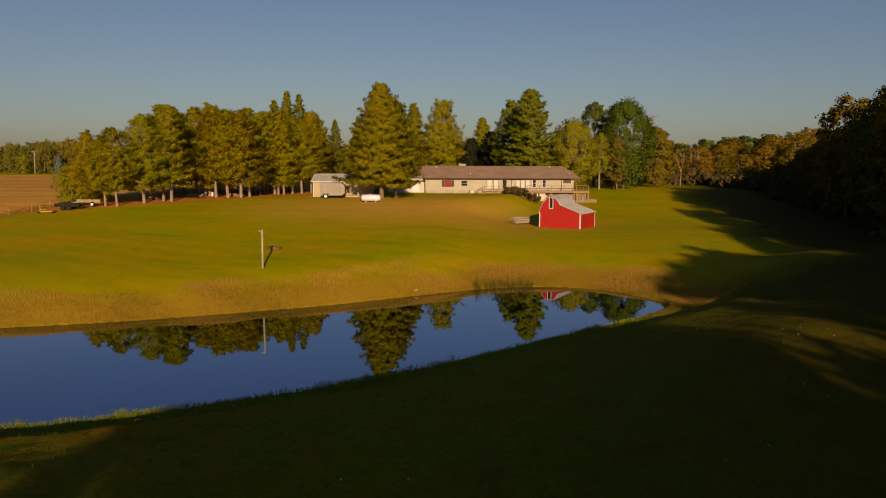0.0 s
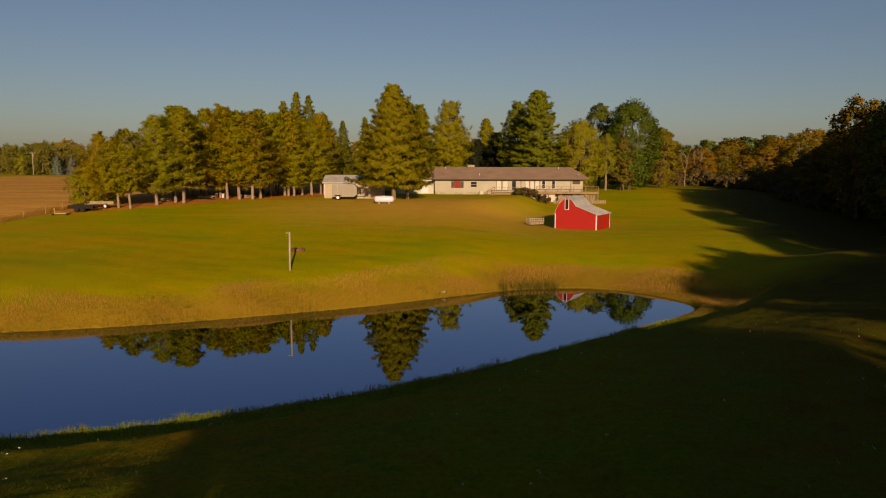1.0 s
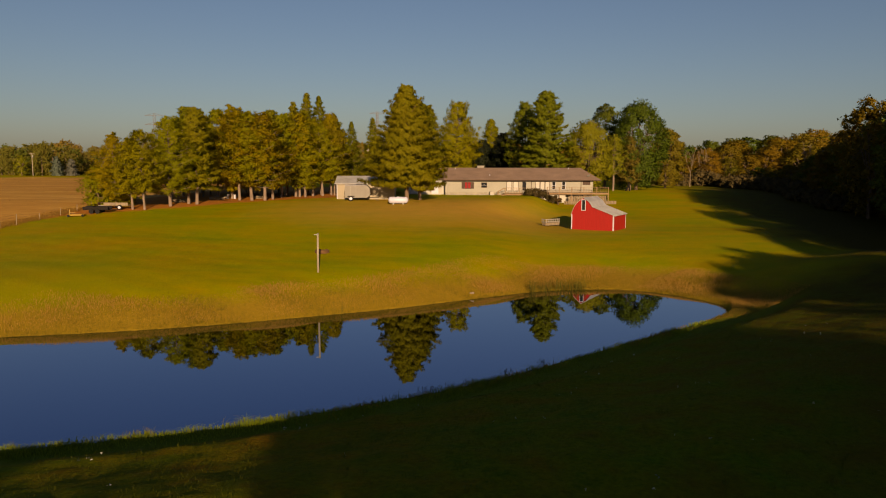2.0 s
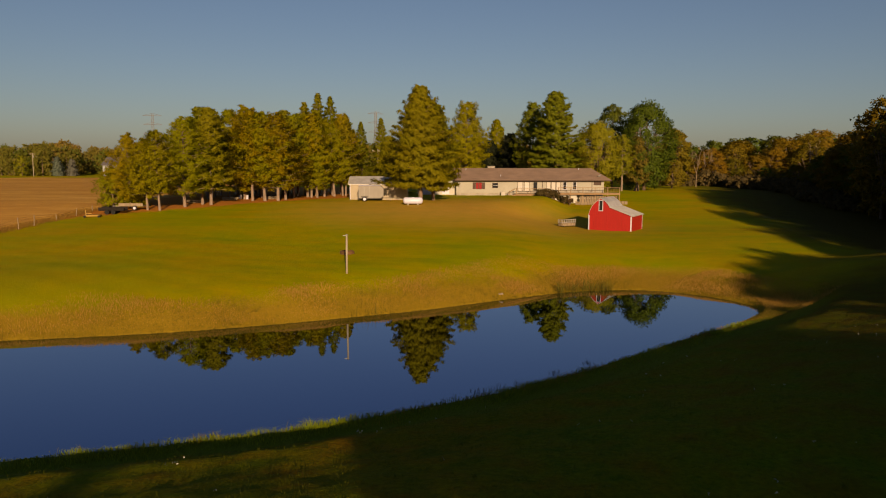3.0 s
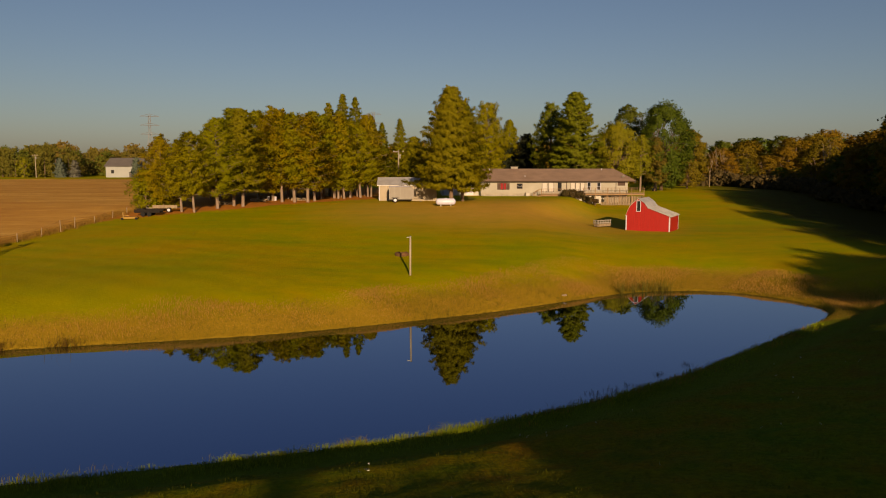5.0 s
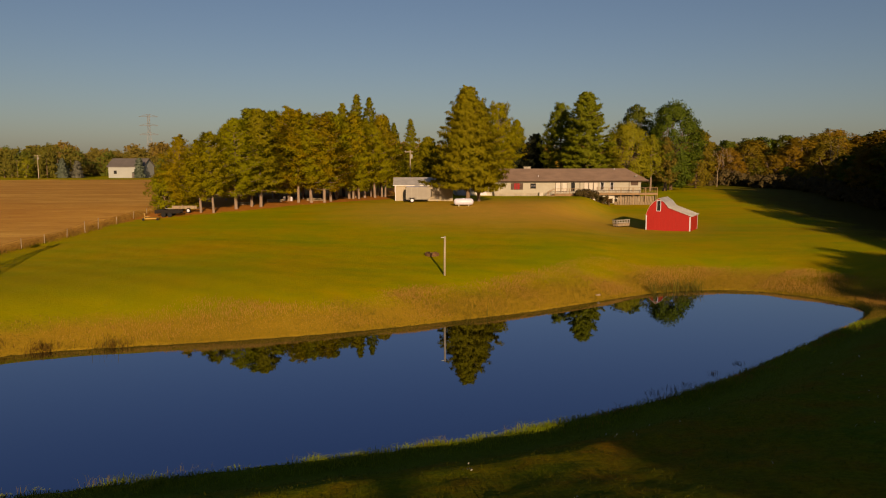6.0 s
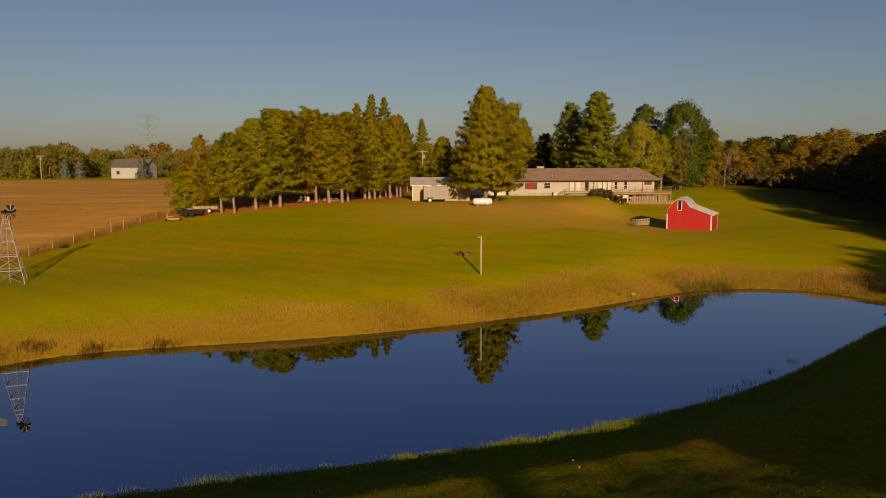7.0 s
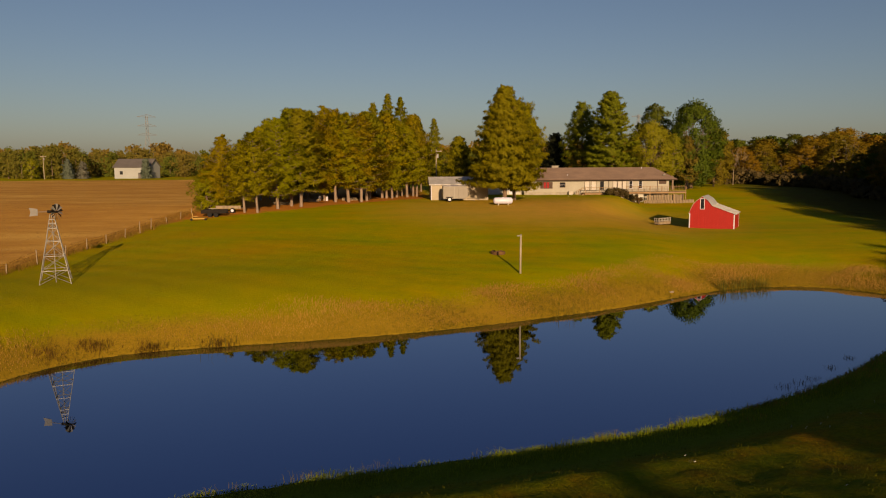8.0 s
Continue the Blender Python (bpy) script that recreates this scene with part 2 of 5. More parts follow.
CONCRETE = surface("concrete", (0.45, 0.42, 0.37), 0.9, 0.2, 1, 15, 0.2)
BLUEWHITE = surface("pale_barn_steel", (0.29, 0.31, 0.31), 0.5, 0.08, 0.3, 8, 0.03)
DARKROOF = surface("dark_barn_roof", (0.11, 0.10, 0.095), 0.7, 0.2, 0.3, 6, 0.1)
L_PINE = foliage("pine_needles", (0.318, 0.292, 0.004), (0.365, 0.330, 0.006), 0.60, per_tree=0.15)
L_SPRUCE = foliage("spruce_needles", (0.252, 0.244, 0.006), (0.295, 0.278, 0.009), 0.58, per_tree=0.12)
L_FIR = foliage("white_pine_needles", (0.150, 0.185, 0.006), (0.210, 0.228, 0.010), 0.5)
# near-black needles, much darker than the other spruces
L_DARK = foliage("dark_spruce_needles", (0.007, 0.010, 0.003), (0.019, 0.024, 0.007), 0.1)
L_GREEN = foliage("green_leaves", (0.065, 0.095, 0.006), (0.120, 0.150, 0.010), 0.4)
L_YELLOW = foliage("yellow_green_leaves", (0.215, 0.232, 0.009), (0.275, 0.278, 0.013), 0.45, per_tree=0.08)
L_RUST = foliage("autumn_leaves", (0.205, 0.140, 0.008), (0.275, 0.180, 0.011), 0.5, per_tree=0.25)
L_WOOD = foliage("wood_edge_leaves", (0.150, 0.124, 0.007), (0.215, 0.165, 0.010), 0.45, per_tree=0.28)
L_BUSH = foliage("dark_shrub_leaves", (0.045, 0.033, 0.012), (0.113, 0.076, 0.024), 0.2)
L_BLUE = foliage("blue_spruce_needles", (0.090, 0.110, 0.080), (0.160, 0.180, 0.150), 0.15)
G_FENCE = foliage("brown_fence_grass", (0.26, 0.140, 0.024), (0.40, 0.230, 0.045), 0.3, per_tree=0.05)
G_TALL = foliage("dry_tall_grass", (0.385, 0.228, 0.044), (0.475, 0.288, 0.064), 0.35, per_tree=0.05)
G_GREEN = foliage("green_bank_grass", (0.125, 0.120, 0.008), (0.240, 0.180, 0.018), 0.35, per_tree=0.05)
G_LAWN = foliage("lawn_tufts", (0.085, 0.112, 0.003), (0.140, 0.145, 0.005), 0.35, per_tree=0.05)
G_REED = foliage("green_cattail", (0.081, 0.088, 0.011), (0.270, 0.216, 0.034), 0.3, per_tree=0.05)
FLOWER = foliage("white_flowers", (0.5, 0.48, 0.42), (0.75, 0.72, 0.66), 0.2, per_tree=0.05)
G_DRY = foliage("rusty_lawn_tufts", (0.19, 0.10, 0.014), (0.36, 0.20, 0.030), 0.3, per_tree=0.05)
G_STUB = foliage("crop_stubble", (0.22, 0.105, 0.030), (0.46, 0.26, 0.075), 0.25, per_tree=0.05)
G_SEDGE = foliage("dark_sedge", (0.085, 0.045, 0.008), (0.18, 0.105, 0.018), 0.2, per_tree=0.05)
# distant leaves, paler because the haze is mixed into their colour
L_FAR = foliage("far_hazed_leaves", (0.190, 0.145, 0.026), (0.250, 0.185, 0.034), 0.5, per_tree=0.2)
L_FARGREEN = foliage("far_green_leaves", (0.125, 0.140, 0.018), (0.185, 0.185, 0.026), 0.5, per_tree=0.2)
L_OLIVE = foliage("brown_olive_needles", (0.11, 0.085, 0.010), (0.20, 0.145, 0.016), 0.3)
BARE = surface("bleached_dead_wood", (0.26, 0.20, 0.13), 0.9, 0.25, 2, 14, 0.2)
G_NEAR = foliage("green_weeds", (0.125, 0.190, 0.006), (0.280, 0.300, 0.014), 0.35, per_tree=0.05)

# ---- building helpers ----
def part(name, bm, material, parent=None, label="", smooth=False):
    """Links a bmesh as one mesh object under a thing or a part."""
    me = bpy.data.meshes.new(name)
    bm.to_mesh(me)
    bm.free()
    me.materials.append(material)
    if smooth:
        me.polygons.foreach_set("use_smooth", [True] * len(me.polygons))
    ob = new(name, me)
    if parent:
        ob.parent = parent
    if label:
        ob["label"] = label
    return ob


def thing(name, m, label, category, group="", kind=""):
    ob = new(name)
    ob.empty_display_size = 0.3
    ob.matrix_world = m
    return tagged(ob, label, category, group, kind)


def mesh_from(name, verts, faces, material, parent=None):
    me = bpy.data.meshes.new(name)
    me.from_pydata(verts, [], faces)
    me.materials.append(material)
    ob = new(name, me)
    if parent:
        ob.parent = parent
    return ob


def tri_mesh(name, tris, material, parent=None):
    """Loose triangles, an array n x 3 x 3, as one mesh, made quickly; with it, if given, a soft normal for each."""
    soft = None
    if isinstance(tris, tuple):
        tris, soft = tris
        flat = np.cross(tris[:, 1] - tris[:, 0], tris[:, 2] - tris[:, 0])
        turned = (flat * (soft * np.array([1, 1, 0.15]) + np.array([0, -0.7, 0.1]))).sum(1) < 0
        tris[turned] = tris[turned][:, ::-1]
    n = len(tris)
    me = bpy.data.meshes.new(name)
    me.vertices.add(3 * n)
    me.vertices.foreach_set("co", np.ascontiguousarray(tris, np.float32).ravel())
    me.loops.add(3 * n)
    me.loops.foreach_set("vertex_index", np.arange(3 * n, dtype=np.int32))
    me.polygons.add(n)
    me.polygons.foreach_set("loop_start", np.arange(0, 3 * n, 3, dtype=np.int32))
    me.update(calc_edges=True)
    if soft is not None:
        me.polygons.foreach_set("use_smooth", np.ones(n, bool))
        me.normals_split_custom_set(np.repeat(soft, 3, 0).astype(np.float32))
    me.materials.append(material)
    ob = new(name, me)
    if parent:
        ob.parent = parent
    return ob


def box(bm, x0, x1, y0, y1, z0, z1, bevel=0.0):
    r = bmesh.ops.create_cube(bm, size=1.0)
    for v in r["verts"]:
        v.co = Vector((x0 + (v.co.x + 0.5) * (x1 - x0), y0 + (v.co.y + 0.5) * (y1 - y0), z0 + (v.co.z + 0.5) * (z1 - z0)))
    if bevel:
        edges = list({e for v in r["verts"] for e in v.link_edges})
        bmesh.ops.bevel(bm, geom=edges, offset=bevel, segments=1, affect="EDGES")
    return bm


def boxes(*rows, bevel=0.0):
    bm = bmesh.new()
    for r in rows:
        box(bm, *r, bevel=bevel)
    return bm


def rod(bm, a, b, r0, r1=None, sides=8):
    """A tapered round bar from a to b."""
    a, b = Vector(a), Vector(b)
    r1 = r0 if r1 is None else r1
    q = (b - a).to_track_quat("Z", "Y").to_matrix()
    rings = []
    for p, r in ((a, r0), (b, r1)):
        rings.append([bm.verts.new(p + q @ Vector((r * math.cos(2 * math.pi * k / sides), r * math.sin(2 * math.pi * k / sides), 0))) for k in range(sides)])
    for k in range(sides):
        bm.faces.new((rings[0][k], rings[0][(k + 1) % sides], rings[1][(k + 1) % sides], rings[1][k]))
    bm.faces.new(rings[0][::-1])
    bm.faces.new(rings[1])
    return bm


def prism(bm, outline, axis, lo, hi):
    """A flat outline (pairs) pushed along x or y."""
    def place(u, v, w):
        return (w, u, v) if axis == "x" else (u, w, v)
    a = [bm.verts.new(place(u, v, lo)) for u, v in outline]
    b = [bm.verts.new(place(u, v, hi)) for u, v in outline]
    n = len(a)
    for k in range(n):
        bm.faces.new((a[k], a[(k + 1) % n], b[(k + 1) % n], b[k]))
    bm.faces.new(a[::-1])
    bm.faces.new(b)
    bmesh.ops.recalc_face_normals(bm, faces=bm.faces)
    return bm


# ---- the lie of the land ----
WATER_LEVEL = -0.35
SHORE = np.array([
    (-49.5, 34.5), (-47.6, 40.2), (-45.6, 43.6), (-42.5, 45.8), (-38.0, 46.9), (-32.0, 48.0), (-25.5, 49.6), (-19.0, 52.0), (-14.0, 54.4),
    (-9.5, 56.4), (-4.5, 59.6), (0.0, 62.4), (4.0, 64.7), (8.5, 65.6), (12.2, 64.9), (15.2, 62.4), (17.0, 59.6), (17.4, 56.4),
    (15.4, 53.2), (12.4, 50.2), (8.6, 47.1), (3.5, 42.7), (-0.4, 39.1), (-4.7, 35.9), (-10.5, 32.5), (-16.0, 30.0), (-22.0, 28.3),
    (-28.0, 26.8), (-33.0, 25.4), (-38.0, 24.6), (-43.5, 24.8), (-48.0, 28.3)])


def smoother(poly, rounds=2):
    for _ in range(rounds):
        nxt = np.roll(poly, -1, 0)
        poly = np.stack([poly * 0.75 + nxt * 0.25, poly * 0.25 + nxt * 0.75], 1).reshape(-1, 2)
    return poly


# the water lies lower than the datum of the rough outline: widen it away from the path
BESIDE = np.stack([np.clip((SHORE[:, 0] - 17) * 0.35 - 3, -26, 0), SHORE[:, 0] * 0], 1)
SHORELINE = smoother(BESIDE + (SHORE - BESIDE) * 1.031)


def shore_distance(x, y):
    """Metres from the water's edge; negative out on the pond."""
    x, y = np.asarray(x, float), np.asarray(y, float)
    best = np.full(x.shape, 1e9)
    inside = np.zeros(x.shape, bool)
    for (ax, ay), (bx, by) in zip(SHORELINE, np.roll(SHORELINE, -1, 0)):
        ex, ey = bx - ax, by - ay
        t = np.clip(((x - ax) * ex + (y - ay) * ey) / (ex * ex + ey * ey), 0, 1)
        best = np.minimum(best, np.hypot(x - ax - t * ex, y - ay - t * ey))
        cross = (ay > y) != (by > y)
        inside ^= cross & (x < (bx - ax) * (y - ay) / (by - ay + 1e-12) + ax)
    return np.where(inside, -best, best)


def S(t):
    t = np.clip(t, 0, 1)
    return t * t * (3 - 2 * t)


def waves(x, y):
    return 0.5 * np.sin(x * 0.21 + 1.3 * np.sin(y * 0.13)) + 0.5 * np.sin(y * 0.17 + 1.1 * np.sin(x * 0.11 + 2))


def height(x, y):
    """The ground's height: a bowl for the pond, a gentle rise to the house and the pines, a walk-out hollow by the deck."""
    x, y = np.asarray(x, float), np.asarray(y, float)
    d = shore_distance(x, y)
    left = 2.05 + 3.25 * S((y - 58) / 62) + 0.2 * S((y - 120) / 30)
    left = left + 0.72 * S((-x - 16) / 24) * (1 - S((y - 62) / 40))
    right = 1.9 + 0.6 * S((y - 70) / 26) + 2.7 * S((y - 100) / 62)
    hinge = -3 + 14.5 * S((y - 104) / 24)
    wide = 14 - 8.5 * S((y - 104) / 24)
    far = left + (right - left) * S((x - hinge) / wide)
    gentle = 4.5 + 2.0 * S((-x - 16) / 16) + 2.6 * S((x + 1) / 7)
    far = far * (1 - np.exp(-(np.maximum(d, 0) / gentle) ** 1.35))
    dn = np.maximum(d, 0)
    near = 0.42 * S(dn / 0.7) + 1.35 * S((dn - 2.0) / 5.0) + 1.85 * S((dn - 5.5) / 12)
    side = S((y - 44 - 0.55 * np.clip(x, -60, 40)) / 14)
    lumps = np.sin(2.1 * x + 1.7 * np.sin(1.3 * y)) * np.sin(1.8 * y + 1.4 * np.sin(1.1 * x)) + 0.6 * np.sin(3.7 * x - 2.2 * y) * np.sin(3.1 * y + x)
    near = near + 0.045 * lumps * S((dn - 0.5) / 2) * (1 - S((dn - 40) / 20))
    z = near + (far - near) * side
    z = z + 0.07 * waves(x, y) * S(dn / 4) + 0.03 * np.sin(x * 1.1 + y * 0.7) * np.sin(y * 0.9 - x * 0.4) * S(dn / 2)
    z = z + WATER_LEVEL * np.exp(-dn / 5.0)
    z = np.where(d < 0, WATER_LEVEL + np.maximum(-0.35 + 0.30 * d, -2.0) * S(-d / 0.5), z)
    away = np.hypot(x, y - 80)
    return z + 2.0 * S((away - 420) / 500) * np.abs(waves(x * 0.06, y * 0.06))


def grow(lo, hi, step, reach, factor=1.16):
    c = list(np.arange(lo, hi + 1e-6, step))
    for sign in (-1, 1):
        s, p = step, (lo if sign < 0 else hi)
        while abs(p) < reach:
            s *= factor
            p += sign * s
            c.insert(0, p) if sign < 0 else c.append(p)
    return np.array(c)


gx, gy = grow(-62, 34, 0.5, 4200), grow(16, 76, 0.5, 4200, 1.10)
X, Y = np.meshgrid(gx, gy)
Z = height(X, Y)
nx, ny = len(gx), len(gy)
idx = np.arange(nx * ny).reshape(ny, nx)
quads = np.stack([idx[:-1, :-1], idx[:-1, 1:], idx[1:, 1:], idx[1:, :-1]], -1).reshape(-1, 4)
me = bpy.data.meshes.new("ground")
me.vertices.add(nx * ny)
me.vertices.foreach_set("co", np.stack([X, Y, Z], -1).astype(np.float32).ravel())
me.loops.add(quads.size)
me.loops.foreach_set("vertex_index", quads.astype(np.int32).ravel())
me.polygons.add(len(quads))
me.polygons.foreach_set("loop_start", np.arange(0, quads.size, 4, dtype=np.int32))
me.polygons.foreach_set("use_smooth", np.ones(len(quads), bool))
me.update(calc_edges=True)
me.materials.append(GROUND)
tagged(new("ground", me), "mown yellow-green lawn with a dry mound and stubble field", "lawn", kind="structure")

bm = bmesh.new()
mid = SHORELINE.mean(0)
bm.faces.new([bm.verts.new((*(p + (p - mid) / np.linalg.norm(p - mid) * 0.6), WATER_LEVEL)) for p in SHORELINE[::2]])
bmesh.ops.recalc_face_normals(bm, faces=bm.faces)
tagged(part("water", bm, WATER), "still dark blue pond water reflecting trees and sky", "pond", kind="structure")


def gz(x, y):
    return float(height(np.array([x]), np.array([y]))[0])


def on_ground(x, y, turn=0.0, sink=0.0):
    return pose(x, y, gz(x, y) - sink, 0, 0, turn)

# ---- trees ----
def leaf_cloud(rng, centres, radii, per, size, flat=1.0, hang=0.0, lift=0.0, wide=0.34, about=1.0, tilt=0.0):
    """Small three-cornered leaf sprays scattered round each centre."""
    n = len(centres)
    c = np.repeat(np.asarray(centres, float), per, 0)
    r = np.repeat(np.broadcast_to(np.asarray(radii, float), (n,)), per)[:, None]
    g = rng.normal(size=(n * per, 3))
    g /= np.linalg.norm(g, axis=1)[:, None]
    p = c + g * r * (rng.random((n * per, 1)) ** 0.45) * np.array([1, 1, flat])
    a = rng.normal(size=(n * per, 3))
    b = rng.normal(size=(n * per, 3))
    a[:, 2] = a[:, 2] * (1 - hang) - hang * 1.6 + lift
    a /= np.linalg.norm(a, axis=1)[:, None]
    b -= (b * a).sum(1)[:, None] * a
    b /= np.linalg.norm(b, axis=1)[:, None]
    s = np.repeat(np.broadcast_to(np.asarray(size, float), (n,)), per)[:, None] * (0.6 + 0.8 * rng.random((n * per, 1)))
    out = p * np.array([1, 1, 0]) * about
    out /= np.linalg.norm(out, axis=1)[:, None] + 0.3
    soft = g * (0.5 - 0.4 * tilt) + out * 0.8 + np.array([0, -tilt, 0.3]) + rng.normal(0, 0.16, (n * per, 3))
    soft /= np.linalg.norm(soft, axis=1)[:, None]
    return np.stack([p - b * s * wide, p + b * s * wide, p + a * s * 1.15], 1), soft


def limb(bm, pts, r0, r1, sides=6):
    for k in range(len(pts) - 1):
        f0, f1 = k / (len(pts) - 1), (k + 1) / (len(pts) - 1)
        rod(bm, pts[k], pts[k + 1], r0 + (r1 - r0) * f0, r0 + (r1 - r0) * f1, sides)


def conifer(name, label, seed, tall, radius, bare, leaf, bark, kind="pine", dense=1.0, size=0.33, trunk_r=0.2, top_r=0.0, lush=1.0, point=0.72):
    """kind: pine (clumped, rounded), spruce (hanging sprays), fir (dense flat layers)."""
    rng = np.random.default_rng(seed)
    ob = thing(name, Matrix(), label, "tree")
    bm = bmesh.new()
    lean = rng.normal(0, 0.012, 2)
    steps = 7
    spine = [Vector((lean[0] * h + 0.05 * math.sin(h * 0.7 + seed), lean[1] * h, h)) for h in np.linspace(-0.3, tall * 0.985, steps)]
    limb(bm, spine, trunk_r, 0.03, 8)
    centres, radii, sizes = [], [], []
    step = {"pine": 0.62, "spruce": 0.36, "fir": 0.50}[kind] / dense ** 0.5
    h = bare
    turn = rng.random() * 6.28
    while h < tall - 0.25:
        f = (h - bare) / (tall - bare)
        if kind == "pine":
            prof = max(0.10, min(1.0, 0.62 + 1.6 * f) * (1 - max(0, f - 0.28) / 0.72) ** 0.78)
        elif kind == "spruce":
            prof = min(1.0, 0.8 + f * 1.4) * (1 - f) ** point + 0.04
        else:
            prof = min(1.0, 0.75 + f * 1.4) * (1 - f) ** point + 0.04
        prof = max(prof, top_r * (1 - f) ** 0.3)
        count = int(rng.integers(4, 7)) if kind != "spruce" else int(rng.integers(5, 8))
        for k in range(count):
            turn += 2.399 + rng.normal(0, 0.25)
            length = radius * prof * (0.62 + 0.5 * rng.random())
            if rng.random() < (0.07 if kind != "spruce" else 0.14):
                length *= 1.25
            base = Vector((lean[0] * h, lean[1] * h, h))
            out = Vector((math.cos(turn), math.sin(turn), 0))
            rise = {"pine": 0.10 + 0.38 * f, "spruce": -0.28 + 0.75 * f, "fir": -0.12 + 0.55 * f}[kind] + rng.normal(0, 0.07)
            curve = {"pine": 0.10, "spruce": 0.20, "fir": 0.10}[kind]
            pts = [base + out * length * s + Vector((0, 0, length * (rise * s + curve * s * s))) for s in (0, 0.5, 1)]
            if length > 0.7 and (kind == "pine" or rng.random() < 0.4):
                limb(bm, pts, 0.035 + 0.008 * length, 0.012, 3)
            m = max(2, int(length / (0.42 if kind != "pine" else 0.55)))
            for j in range(m):
                s = 1 - (j / m) * (0.72 if kind == "pine" else 0.85)
                q = base + out * length * s + Vector((0, 0, length * (rise * s + curve * s * s)))
                side = Vector((-out.y, out.x, 0)) * rng.normal(0, 0.22 * length * (1.15 - s) + 0.12)
                centres.append(q + side + Vector((0, 0, rng.normal(0, 0.24 if kind == "pine" else 0.08))))
                radii.append((0.50 if kind == "pine" else 0.36) * (0.75 + 0.5 * rng.random()) * min(1.0, 0.24 + length / 1.7))
                sizes.append(size * min(1.0, 0.62 + length / 2.8))
        h += step * (0.7 + 0.6 * rng.random()) * (0.45 + 0.55 * min(1.0, 1.8 * prof))
    centres.append(Vector((spine[-1].x, spine[-1].y, tall - 0.2)))
    radii.append(0.12)
    sizes.append(size * 0.6)
    per = int({"pine": 28, "spruce": 22, "fir": 28}[kind] * lush)
    flat = {"pine": 0.78, "spruce": 0.9, "fir": 0.5}[kind]
    tris = leaf_cloud(rng, [tuple(c) for c in centres], radii, per, sizes, flat, 0.75 if kind == "spruce" else 0.0, 0.7 if kind == "pine" else 0.3, 0.17 if kind == "spruce" else 0.16)
    part("trunk", bm, bark, ob)
    tri_mesh("crown", tris, leaf, ob)
    return ob


def broadleaf(name, label, seed, tall, radius, bare, leaf, bark, clumps=70, per=70, size=0.3, trunk_r=0.25, gaps=0.0):
    """A forked trunk, limbs that reach to the clumps, and a ragged crown of many small leaf sprays."""
    rng = np.random.default_rng(seed)
    ob = thing(name, Matrix(), label, "tree")
    bm = bmesh.new()
    fork = bare + (tall - bare) * 0.25
    limb(bm, [Vector((0, 0, -0.3)), Vector((0.1, 0, fork * 0.5)), Vector((0, 0.1, fork))], trunk_r, trunk_r * 0.7, 8)
    centres, radii = [], []
    mains = []
    for k in range(6):
        a = k * 1.05 + rng.random()
        tip = Vector((math.cos(a) * radius * 0.45, math.sin(a) * radius * 0.45, fork + (tall - fork) * (0.5 + 0.35 * rng.random())))
        limb(bm, [Vector((0, 0.1, fork * (0.8 + 0.2 * rng.random()))), tip * 0.55 + Vector((0, 0, fork * 0.5)), tip], trunk_r * 0.45, 0.05, 5)
        mains.append(tip)
    lobes = [(rng.random() * 6.28, rng.random(), 0.72 + 0.4 * rng.random()) for _ in range(9)]
    for k in range(clumps):
        f = (k + 0.5) / clumps
        h = bare + (tall - bare) * f ** 0.9
        prof = math.sin(math.pi * min(0.97, 0.12 + 0.86 * f)) ** 0.6
        a = k * 2.399 + rng.normal(0, 0.3)
        lob = 1.0
        for la, lf, ls in lobes:
            if abs((a - la + math.pi) % (2 * math.pi) - math.pi) < 0.6 and abs(lf - f) < 0.2:
                lob = ls
        rad = radius * prof * lob * (0.45 + 0.5 * rng.random() ** 0.5)
        c = Vector((math.cos(a) * rad, math.sin(a) * rad, h + rng.normal(0, 0.3)))
        if rng.random() < gaps:
            continue
        centres.append(tuple(c))
        radii.append(radius * 0.20 * (0.7 + 0.7 * rng.random()))
        if k % 3 == 0:
            near = min(mains, key=lambda m: (m - c).length)
            limb(bm, [near * 0.6 + Vector((0, 0, near.z * 0.2)), c], 0.05, 0.015, 3)
    tris = leaf_cloud(rng, centres, radii, per, size, 0.75)
    part("trunk", bm, bark, ob)
    tri_mesh("crown", tris, leaf, ob)
    return ob


def plant(ob, x, y, scale=1.0, turn=0.0, first=False, wide=1.0):
    m = on_ground(x, y, turn) @ Matrix.Diagonal((scale * wide, scale * wide, scale, 1))
    if first:
        ob.matrix_basis = m
        return ob
    return copy_thing(ob, m)


def scatter(models, places, seed, group, spread=1.0):
    """places: (x, y, scale). Copies of the models in turn; the models themselves are taken away at the end."""
    rng = random.Random(seed)
    for k, (x, y, s) in enumerate(places):
        made = plant(models[k % len(models)], x, y, s, rng.uniform(0, 360), wide=spread * rng.uniform(0.9, 1.12))
        made["group"] = group
    for ob in models:
        for o in (*ob.children_recursive, ob):
            bpy.data.objects.remove(o)


